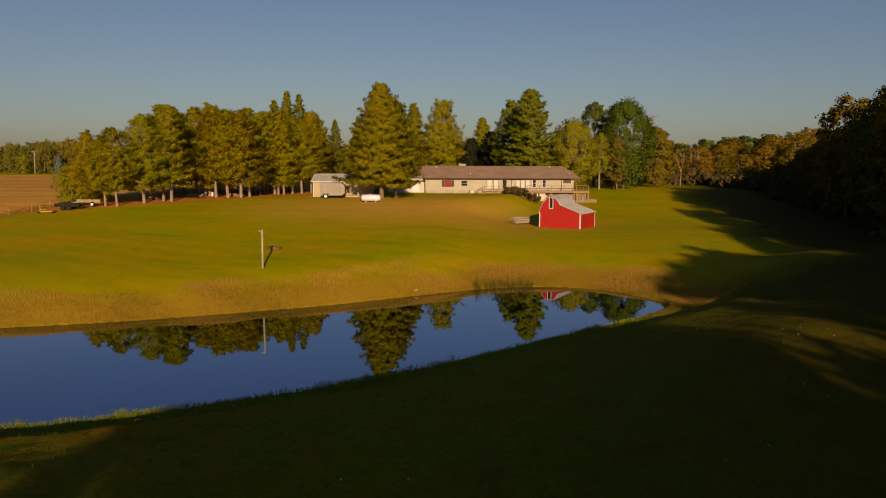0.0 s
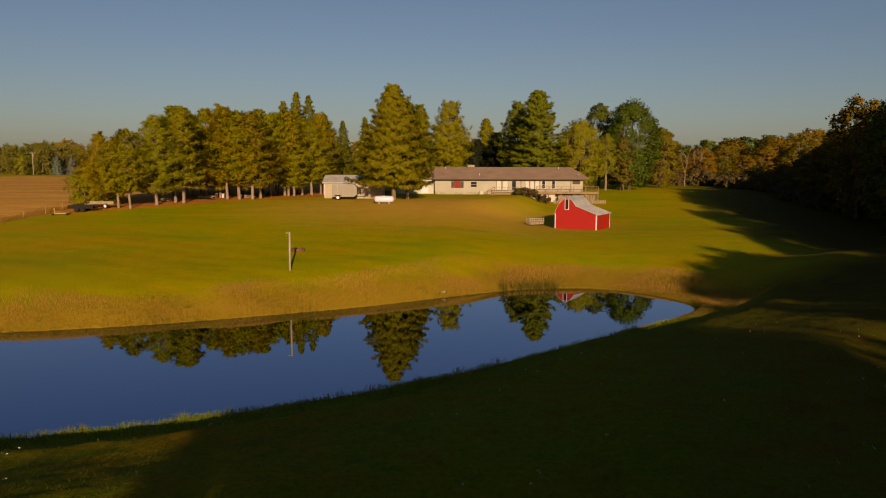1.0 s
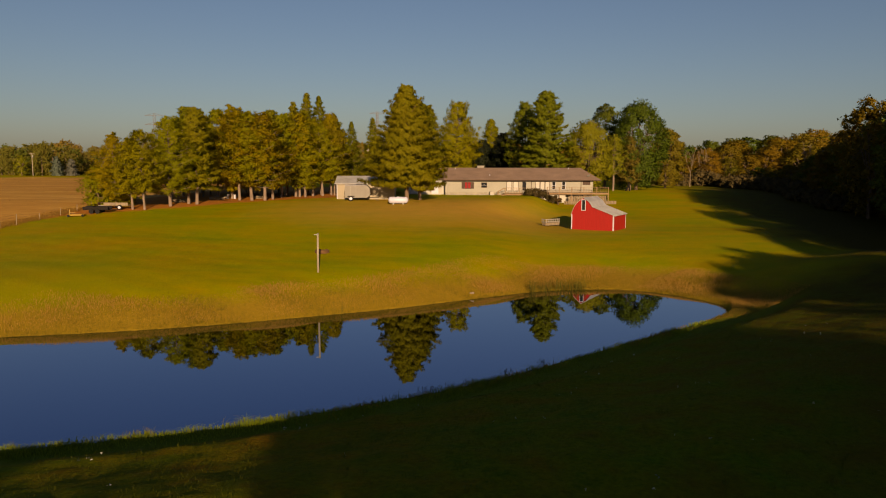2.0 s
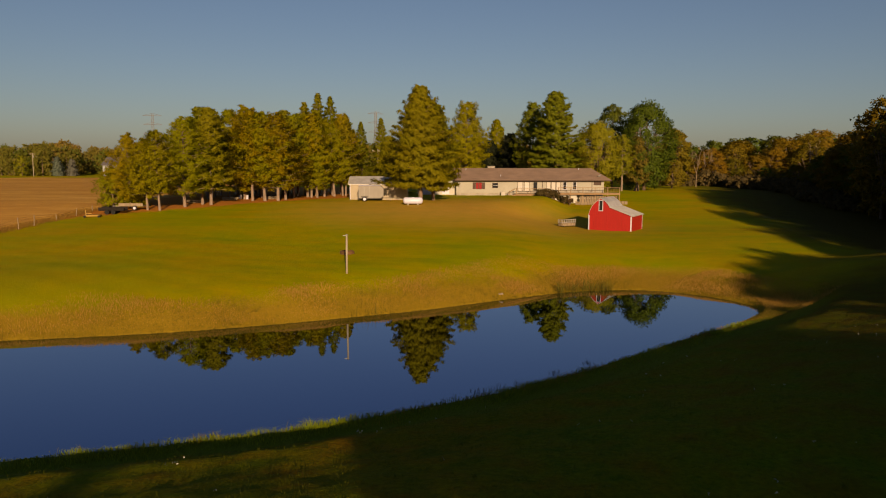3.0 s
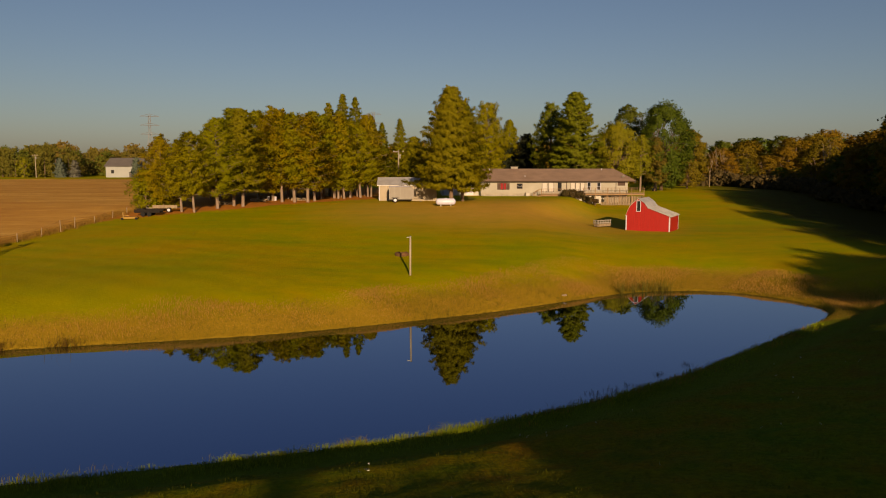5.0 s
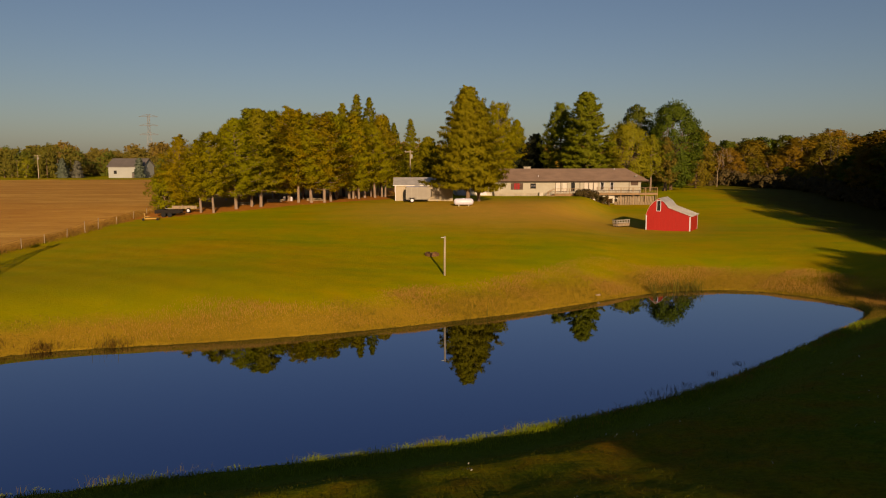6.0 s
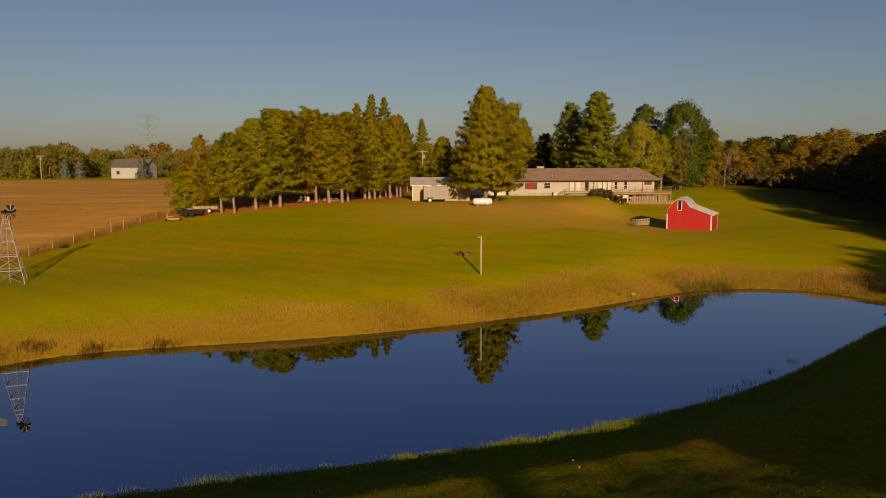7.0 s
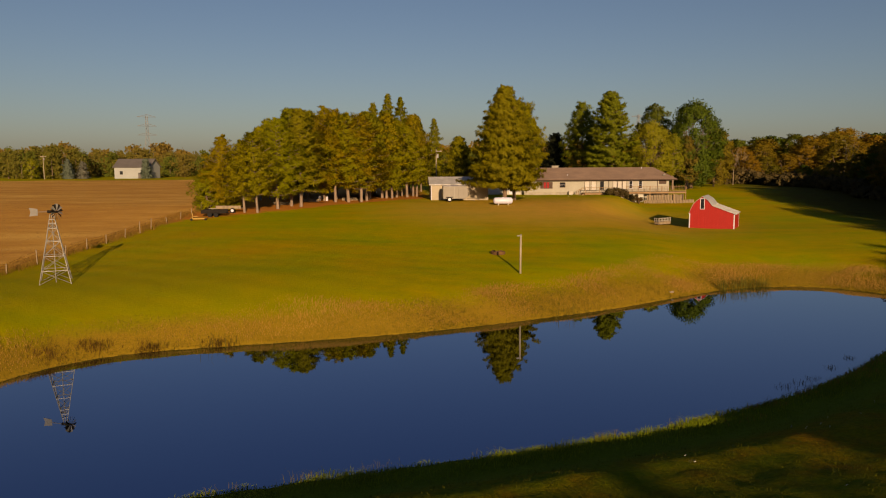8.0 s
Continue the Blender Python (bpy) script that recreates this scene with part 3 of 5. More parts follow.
# the pine grove left of the house: a front row and the rows behind it
pines = [conifer("pine_tree", "tall pine with bare trunk and clumped olive needles", 11 + k, 14.6, 4.3 + 0.3 * (k % 3), (1.7, 2.7, 3.2, 2.1)[k], L_PINE, BARK_PALE, "pine", 1.3, 0.29, 0.23, 0.0, 1.8) for k in range(4)]
pines += [conifer("pine_tree", "straight conifer with layered grey-olive branches", 24 + k, 14.6, 3.9, 2.6, L_SPRUCE, BARK_PALE, "fir", 1.1, 0.34, 0.22, 0.0, 1.5) for k in range(2)]
front = [(-50.4, 105.8, 0.70), (-47.3, 103.8, 0.66), (-45.4, 103.2, 0.74), (-43.4, 107.5, 0.86), (-41.9, 111.2, 0.98), (-40.4, 110.3, 0.96), (-38.0, 121.0, 1.0),
         (-36.0, 117.6, 0.96), (-33.9, 117.0, 0.93), (-31.9, 117.4, 0.92), (-31.2, 119.6, 0.97), (-28.9, 127.6, 0.92), (-27.2, 127.0, 0.88), (-26.4, 130.2, 0.88), (-24.6, 129.6, 0.82)]
rg = random.Random(5)
back = []
for x in range(-56, -20, 4):
    for y in range(112, 144, 5):
        px, py = x + rg.uniform(-1.3, 1.3), y + rg.uniform(-1.5, 1.5)
        if py > 118 - 0.75 * (px + 48) * (-1 if px < -48 else -0.55) and px < -23 + 0.05 * (py - 130) and px > -52.5 + 0.10 * (py - 112):
            back.append((px, py, rg.uniform(0.86, 1.0) * min(1.0, 0.70 + 0.030 * (px + 54))))
scatter(pines, front, 3, "pine grove", 1.16)
inner = [conifer("pine_tree", "tall pine standing deep in the grove", 17 + k, 14.6, 4.4, 3.0, L_PINE, BARK_PALE, "pine", 1.1, 0.46, 0.21, 0.0, 0.8) for k in range(4)]
scatter(inner, back, 23, "pine grove")
spiky = [conifer("spruce_tree", "narrow pointed spruce among the pines", 31 + k, 17.6, 4.0, 3.0, L_SPRUCE, BARK_PALE, "fir", 1.25, 0.30, 0.2, 0.0, 1.2, 1.0) for k in range(2)]
scatter(spiky, [(-27.8, 133.9, 1.03), (-25.4, 133.5, 0.99), (-30.4, 135.5, 0.95), (-22.9, 132.0, 0.80), (-18.3, 161.5, 0.87), (-21.5, 150, 0.78)], 4, "pine grove")

low = [conifer("pine_tree", "young pine with branches down to the ground", 41, 6.0, 2.6, 0.2, L_PINE, BARK, "pine", 1.5, 0.36, 0.12)]
scatter(low, [(-52.6, 105.4, 0.9), (-51.8, 108.8, 1.1), (-49.8, 107.4, 0.7)], 14, "pine grove")

# single trees round the house
plant(conifer("spruce_tree", "large spruce with hanging olive sprays beside the shed", 51, 17.6, 6.4, 2.7, L_SPRUCE, BARK, "spruce", 2.0, 0.36, 0.36, 0.0, 1.6, 0.86), -9.6, 115.8, 1.0, 20, True)
plant(conifer("spruce_tree", "shorter spruce between the shed and the garage", 52, 10.5, 3.6, 0.8, L_SPRUCE, BARK, "spruce", 1.2, 0.44, 0.22), -15.2, 134.0, 1.0, 80, True)
plant(conifer("pine_tree", "tall dark green white pine behind the house", 53, 20.6, 7.0, 2.6, L_FIR, BARK, "fir", 1.7, 0.36, 0.36, 0.0, 1.5), 17.9, 153.7, 1.0, 0, True)
plant(conifer("pine_tree", "grey-green white pine with open crown behind the house", 54, 19.0, 5.4, 3.5, L_FIR, BARK, "pine", 1.3, 0.42, 0.34), 15.4, 166.4, 1.0, 0, True)
plant(conifer("pine_tree", "full green pine behind the house roof", 55, 17.3, 5.6, 2.5, L_PINE, BARK, "pine", 1.8, 0.36, 0.3, 0.62, 1.3), -0.6, 154.8, 1.0, 40, True)
plant(conifer("spruce_tree", "pointed spruce behind the house garage", 56, 17.4, 3.8, 2.0, L_SPRUCE, BARK, "fir", 1.0, 0.40, 0.3), -6.0, 157.0, 1.0, 0, True)
plant(conifer("pine_tree", "far pine seen over the house roof", 57, 17.2, 4.6, 2.0, L_PINE, BARK, "fir", 1.0, 0.42, 0.3), 10.6, 203.0, 1.0, 0, True)
plant(conifer("spruce_tree", "very dark green spruce behind the house", 58, 12.6, 4.2, 0.6, L_DARK, BARK, "spruce", 1.2, 0.42, 0.3), 11.4, 176.0, 1.0, 0, True)
plant(conifer("spruce_tree", "very dark green spruce behind the house", 59, 11.0, 4.0, 0.6, L_DARK, BARK, "spruce", 1.2, 0.42, 0.3), 6.9, 180.0, 1.0, 0, True)
plant(broadleaf("maple_tree", "yellow-green maple beside the house", 61, 14.0, 5.2, 1.5, L_YELLOW, BARK, 170, 120, 0.30, 0.22, 0.05), 27.2, 156.0, 1.0, 0, True)
plant(broadleaf("oak_tree", "large deep green oak beyond the lawn", 62, 18.5, 6.6, 1.0, L_GREEN, BARK, 210, 120, 0.36, 0.4, 0.03), 40.0, 165.0, 1.0, 30, True)
plant(conifer("pine_tree", "thin yellowish pine with a pale bare trunk beside the deck", 63, 12.0, 3.0, 3.6, L_YELLOW, BARK_PALE, "pine", 1.2, 0.34, 0.24), 33.3, 158.6, 1.0, 0, True)
plant(conifer("pine_tree", "brown-olive conifer with a dark flared trunk", 67, 11.5, 3.4, 2.3, L_OLIVE, BARK, "fir", 1.2, 0.38, 0.42), 37.6, 161.5, 1.0, 0, True)
plant(broadleaf("oak_tree", "green oak behind the large oak", 64, 19.0, 5.0, 2.0, L_GREEN, BARK, 130, 100, 0.36, 0.35, 0.05), 36.0, 178.0, 1.0, 0, True)
plant(broadleaf("maple_tree", "olive maple at the lawn's far edge", 65, 13.5, 4.6, 1.0, L_WOOD, BARK, 130, 100, 0.36, 0.25, 0.05), 50.0, 176.0, 1.0, 0, True)

plant(conifer("spruce_tree", "second spruce grown close behind the large one", 66, 15.2, 3.9, 3.2, L_SPRUCE, BARK, "spruce", 1.4, 0.40, 0.3, 0.0, 1.3), -7.6, 119.0, 1.0, 0, True)

# the wood along the right side and round behind: rusty and olive broadleaves
woods = [broadleaf("woodland_tree", "autumn broadleaf at the edge of the wood", 71 + k, 17.0, 5.2, 0.6, (L_WOOD, L_GREEN, L_WOOD, L_GREEN, L_WOOD)[k], BARK, 100, 75, 0.42, 0.24, 0.05) for k in range(5)]
rg = random.Random(9)
edge, deep = [], []
for k in range(16):
    f = k / 15
    y = -8 + 120 * f
    x = 39 + 0.18 * (y + 8) + (5.0 - 4.0 * S((y - 65) / 30)) * S((y + 6) / 10) + 2.4 * math.sin(k * 1.9)
    tall = 1.12 if y < 60 else 1.11
    edge.append((x, y, tall * rg.uniform(0.88, 1.08)))
    edge.append((x + 8 + rg.uniform(-1, 2), y + rg.uniform(-3, 3), tall * rg.uniform(0.95, 1.15)))
    deep.append((x + 17 + rg.uniform(-2, 2), y + rg.uniform(-3, 3), tall * rg.uniform(0.95, 1.15)))
scatter(woods, [e for e in edge if e[1] < 120], 8, "wood along the lawn")
woods = [broadleaf("woodland_tree", "rust and gold autumn broadleaf at the far side of the lawn", 71 + k, 17.0, 5.2, 0.6, (L_RUST, L_WOOD, L_RUST)[k], BARK, 100, 75, 0.42, 0.24, 0.05) for k in range(3)]
edge = [e for e in edge if e[1] >= 120]
# the wood's far corner: low young growth by the lawn, taller trees deeper in
for k in range(16):
    edge.append((50 + 7.0 * k, 212 + rg.uniform(-5, 8), 0.52 + 0.30 * S((k - 3) / 3.5) + rg.uniform(-0.06, 0.06)))
for k in range(8):
    edge.append((56 + 6.0 * k, 198 + rg.uniform(-4, 4), 0.44 + 0.22 * S((k - 3) / 3) + rg.uniform(-0.05, 0.05)))
scatter(woods, edge, 8, "wood along the lawn", 1.75)
woods = [broadleaf("woodland_tree", "shaded olive broadleaf along the lawn's edge", 76 + k, 17.0, 5.2, 0.3, (L_WOOD, L_GREEN, L_WOOD)[k], BARK, 90, 60, 0.48, 0.24, 0.03) for k in range(3)]
edge, brush = [], []
for k in range(11):
    y = 118 + 7.0 * k
    x = 67.0 + 5.0 * S((y - 118) / 40)
    for j in range(4 if y < 150 else 3 if y < 165 else 2):
        px, py = x + 7.5 * j + rg.uniform(-1.5, 1.5), y + rg.uniform(-2.5, 2.5)
        rise = float(np.interp(px / py, (0.31, 0.36, 0.44, 0.47, 0.50, 0.53, 0.60), (0, -12, -10, 0, 34, 64, 88)))
        edge.append((px, py, min(0.95, (6.2 + rise * py / 1310) / 17.0) * rg.uniform(0.88, 1.02)))
    for j in range(5):
        brush.append((x - 3.4 + rg.uniform(-1.6, 1.6), y + 1.5 * j, rg.uniform(1.2, 2.8), rg.uniform(1.6, 2.4)))
for k in range(24):
    brush.append((54 + 2.6 * k, 194 + rg.uniform(-3, 3), rg.uniform(1.6, 4.0), rg.uniform(2.0, 3.0)))
scatter(woods, edge, 9, "wood along the lawn", 1.6)
woods = [broadleaf("woodland_tree", "dark green broadleaf standing behind the autumn wood", 79 + k, 17.0, 5.2, 0.6, L_GREEN, BARK, 90, 60, 0.5, 0.24, 0.03) for k in range(2)]
scatter(woods, [(66 + 7.5 * k, 232 + rg.uniform(-4, 6), 0.60 + 0.24 * S(k / 4) + rg.uniform(-0.05, 0.05)) for k in range(11)], 10, "wood along the lawn", 1.5)
def split_stump(x, y):
    """A near-black stump on two spread roots, leaning a little."""
    ob = thing("tree_stump", on_ground(x, y), "black tree stump with spread roots under the conifers", "stump")
    bm = bmesh.new()
    limb(bm, [Vector((-0.55, 0, -0.15)), Vector((-0.30, 0, 0.55)), Vector((0.0, 0, 1.05))], 0.22, 0.20, 7)
    limb(bm, [Vector((0.32, 0.1, -0.15)), Vector((0.25, 0.05, 0.6)), Vector((0.08, 0, 1.1))], 0.18, 0.20, 7)
    limb(bm, [Vector((0.0, 0, 0.9)), Vector((0.10, 0, 1.4)), Vector((0.16, 0.05, 1.85))], 0.36, 0.14, 8)
    part("stump_wood", bm, BLACK_WOOD, ob)


split_stump(36.7, 159.0)
# bare pale trees standing in front of the far wood
def bare_tree(seed, tall):
    rng = random.Random(seed)
    ob = thing("dead_tree", Matrix(), "bare pale tree with thin leafless branches", "tree", "bare trees")
    bm = bmesh.new()

    def grow_limb(p, d, length, r, depth):
        q = p + d * length
        rod(bm, p, q, r, r * 0.6, 5)
        if depth == 0:
            return
        for _ in range(3 if depth > 1 else 2):
            nd = (d + Vector((rng.uniform(-0.7, 0.7), rng.uniform(-0.7, 0.7), rng.uniform(0.0, 0.5)))).normalized()
            grow_limb(q - d * length * rng.uniform(0, 0.3), nd, length * rng.uniform(0.5, 0.75), r * 0.55, depth - 1)

    grow_limb(Vector((0, 0, -0.3)), Vector((0, 0, 1)), tall * 0.42, 0.11, 4)
    part("trunk", bm, BARE, ob)
    return ob


for k, (x, y, h) in enumerate(((59.5, 186.0, 10.5), (66.0, 196.0, 11.5), (84.0, 176.0, 13.5))):
    plant(bare_tree(300 + k, h), x, y, 1.0, 50 * k, True)

# the same wood goes on behind the camera and throws its shade over the near slope
rear = [broadleaf("woodland_tree", "tall broadleaf of the wood behind the near slope", 81 + k, 17.0, 5.2, 0.6, L_WOOD, BARK, 80, 20, 0.95, 0.24, 0.12) for k in range(3)]
edge = deep
for k in range(12):
    edge.append((46 + 4.0 * k, -22 + rg.uniform(-6, 6), rg.uniform(1.0, 1.15)))
for k in range(14):
    if k != 9:
        edge.append((-0.3 + 3.0 * k, -28 + rg.uniform(-4, 4), rg.uniform(0.90, 1.02)))
    if k not in (8, 9):
        edge.append((3 + 3.2 * k, -44 + rg.uniform(-4, 4), rg.uniform(0.95, 1.1)))
for k in range(3):
    edge.append((34.0 + 2.2 * k, -12 + 3.0 * k + rg.uniform(-1, 1), rg.uniform(1.06, 1.14)))
scatter(rear, edge, 18, "wood behind the slope")
thin = [broadleaf("woodland_tree", "thinly leaved tree at the edge of the wood behind the slope", 86, 17.0, 5.0, 3.0, L_WOOD, BARK, 80, 30, 0.6, 0.24, 0.62)]
scatter(thin, [(-9.5, -38, 1.0), (-18.5, -46, 1.02)], 19, "wood behind the slope")

high = [broadleaf("woodland_tree", "tall tree with a high crown behind the slope", 88, 19.0, 4.2, 14.0, L_WOOD, BARK, 60, 30, 0.6, 0.24, 0.1)]
scatter(high, [(32.8, -14.0, 1.0), (35.2, -10.0, 1.02)], 20, "wood behind the slope")


# the far woods round the fields, too far off to count
def far_wood(name, label, places, seed, leaf, size=0.8):
    rng = np.random.default_rng(seed)
    centres, radii = [], []
    bm = bmesh.new()
    for x, y, tall, wide in places:
        z = gz(x, y)
        rod(bm, (x, y, z - 0.5), (x, y, z + tall * 0.6), 0.2, 0.08, 4)
        n = 40
        for k in range(n):
            f = (k + 0.5) / n
            r = wide * math.sin(math.pi * min(0.95, 0.15 + 0.8 * f)) ** 0.7 * (0.4 + 0.6 * rng.random())
            a = rng.random() * 6.28
            centres.append((x + r * math.cos(a), y + r * math.sin(a), z + tall * (0.03 + 0.95 * f)))
            radii.append(wide * 0.30)
    ob = thing(name, Matrix(), label, "woodland", kind="stuff")
    tri_mesh("crowns", leaf_cloud(rng, centres, radii, 26, size, 0.8, about=0.0, wide=0.6, tilt=0.4), leaf, ob)
    part("trunks", bm, BARK, ob)


rg = random.Random(21)
far_wood("undergrowth", "tangled brown undergrowth along the edge of the wood", brush, 5, L_BUSH, 0.5)
def far_belt(n, x0, dx, y, dy, tall, wide):
    """Places along a belt of trees, leaving the yard of the white barn free."""
    out = []
    for k in range(n):
        x, py = x0 + dx * k + rg.uniform(-3, 3), y + rg.uniform(*dy)
        t, w = rg.uniform(*tall), rg.uniform(*wide)
        if not (-146 < x < -114 and py < 318):
            out.append((x, py, t, w))
    return out


belt = far_belt(110, -330, 3.1, 316, (-12, 30), (6.5, 13.0), (3.5, 6.5))
far_wood("far_woodland", "distant brown and olive woodland beyond the stubble field", belt[::2], 1, L_FAR, 0.55)
far_wood("far_woodland", "distant green trees beyond the stubble field", belt[1::2], 4, L_FARGREEN, 0.55)
tall_group = [(-181 + 3.4 * k + rg.uniform(-1, 1), 303 + rg.uniform(-5, 6), 13.5 - 4.5 * abs(k - 5) / 5 * rg.uniform(0.3, 1.0), rg.uniform(3.6, 4.8)) for k in range(9)]
far_wood("far_woodland", "taller dark green trees at the corner of the stubble field", tall_group, 6, L_FARGREEN, 0.5)
far_wood("far_woodland", "brown autumn trees close behind the white barn", [(-165 + 5.2 * k + rg.uniform(-2, 2), 352 + rg.uniform(-6, 8), rg.uniform(9, 13), rg.uniform(4.5, 6.5)) for k in range(20)], 7, L_FAR, 0.6)
far_wood("far_woodland", "distant olive trees behind the white barn", far_belt(80, -330, 9, 385, (-10, 40), (11, 16), (5.5, 8.5)), 2, L_FAR, 1.0)
far_wood("far_woodland", "distant rusty woodland at the horizon", far_belt(60, -60, 9, 330, (-30, 50), (10, 15), (5.5, 8)), 3, L_RUST, 1.0)

# ---- the red barn ----
def barn():
    ob = thing("barn", pose(12.8, 97.9, min(gz(12.8, 97.9), gz(17.7, 95.0)) - 0.02, 0, 0, math.degrees(math.atan2(-2.9, 4.9))), "small red gambrel barn with a lean-to and white corner boards", "barn")
    # local x along the gable front, y into the depth
    W, D = 5.7, 5.5
    prof = [(0, 2.05), (0.18, 2.62), (0.45, 3.15), (0.85, 3.62), (1.6, 4.22), (2.35, 3.72), (2.72, 3.25), (2.95, 2.98), (W, 2.0)]
    bm = bmesh.new()
    prism(bm, [(0, -0.3)] + [(u, h) for u, h in prof] + [(W, -0.3)], "y", 0.0, D)
    wall = part("wall", bm, RED, ob)
    # roof sheets follow the profile, a little proud
    def sheet(pts, t, lap):
        bm = bmesh.new()
        up = [(u, h + t) for u, h in pts]
        prism(bm, [(u, h + 0.004) for u, h in pts] + up[::-1], "y", -lap, D + lap)
        return bm
    part("gambrel_roof", sheet([(-0.10, 1.92)] + prof[:5], 0.05, 0.12), METAL_ROOF, ob, "pale galvanised sheet roof")
    part("gambrel_roof", sheet(prof[4:8], 0.05, 0.12), METAL_ROOF, ob, "pale galvanised sheet roof")
    lean = part("lean_to_roof", sheet([(2.80, 3.06), (W + 0.22, 1.93)], 0.05, 0.14), METAL_ROOF, ob, "pale galvanised sheet roof")
    for k in range(8):
        v = 0.1 + k * (D - 0.2) / 7
        bm = bmesh.new()
        prism(bm, [(2.85, 3.10), (W + 0.2, 1.99), (W + 0.2, 2.02), (2.85, 3.13)], "y", v - 0.02, v + 0.02)
        part("seam", bm, METAL_ROOF, lean)
    for x0, x1, y0, y1, h in ((-0.03, 0.12, -0.03, 0.12, 2.0), (W - 0.12, W + 0.03, -0.03, 0.12, 1.95), (W - 0.12, W + 0.03, D - 0.12, D + 0.03, 1.95)):
        part("corner_board", boxes((x0, x1, y0, y1, -0.25, h), bevel=0.008), WHITE, ob, "white corner board")
    win = part("loft_window", boxes((1.42, 1.84, -0.015, 0.02, 2.62, 3.92)), GLASS, ob, "tall dark loft window")
    for r in ((1.34, 1.42, -0.04, 0.03, 2.54, 4.0), (1.84, 1.92, -0.04, 0.03, 2.54, 4.0), (1.42, 1.84, -0.04, 0.03, 3.92, 4.0), (1.42, 1.84, -0.04, 0.03, 2.54, 2.62)):
        part("frame", boxes(r, bevel=0.006), WHITE, win, "white frame")
    # upright boards of the gable front and the side
    def top(u):
        for (a, h0), (b, h1) in zip(prof, prof[1:]):
            if a <= u <= b:
                return h0 + (h1 - h0) * (u - a) / (b - a)
        return 2.0
    n = 19
    for k in range(n):
        u0, u1 = 0.12 + k * (W - 0.24) / n, 0.12 + (k + 1) * (W - 0.24) / n - 0.006
        cuts = [(-0.2, None)]
        if u1 > 1.34 and u0 < 1.92:
            cuts = [(-0.2, 2.53), (4.01, None)]
        for lo, hi in cuts:
            bm = bmesh.new()
            a, b = (hi or top(u0) - 0.02), (hi or top(u1) - 0.02)
            if min(a, b) <= lo + 0.02:
                continue
            prism(bm, [(u0, lo), (u1, lo), (u1, b), (u0, a)], "y", -0.018, -0.001)
            part("board", bm, RED, wall)
    for k in range(18):
        v0, v1 = 0.12 + k * (D - 0.24) / 18, 0.12 + (k + 1) * (D - 0.24) / 18 - 0.006
        part("board", boxes((W + 0.001, W + 0.018, v0, v1, -0.2, 1.95)), RED, wall)
    return ob


barn()

# ---- the house: a long low ranch on a slope, with garage wing, decks and a walk-out basement ----
HX0, HX1, HY, HYB = -3.2, 23.8, 135.2, 145.4
EAVE, RIDGE, FLOOR = 8.05, 10.15, 5.95


def window(parent, x0, x1, z0, z1, y, shutters=False, pane=None, bars=1, edge=None):
    w = part("window", boxes((x0, x1, y - 0.02, y + 0.03, z0, z1)), pane or GLASS, parent)
    f = 0.07
    for r in ((x0 - f, x0, z0 - f, z1 + f), (x1, x1 + f, z0 - f, z1 + f), (x0, x1, z1, z1 + f), (x0, x1, z0 - f, z0)):
        part("frame", boxes((r[0], r[1], y - 0.05, y + 0.02, r[2], r[3]), bevel=0.006), edge or WHITE, w, "" if edge else "white frame")
    for k in range(bars):
        zz = z0 + (z1 - z0) * (k + 1) / (bars + 1)
        part("glazing_bar", boxes((x0, x1, y - 0.035, y - 0.021, zz - 0.02, zz + 0.02)), WHITE, w)
    if shutters:
        for a, b in ((x0 - 0.62, x0 - 0.09), (x1 + 0.09, x1 + 0.62)):
            part("shutter", boxes((a, b, y - 0.06, y - 0.015, z0 - 0.05, z1 + 0.05), bevel=0.008), SHUTTER, w, "brown shutter")
    return w


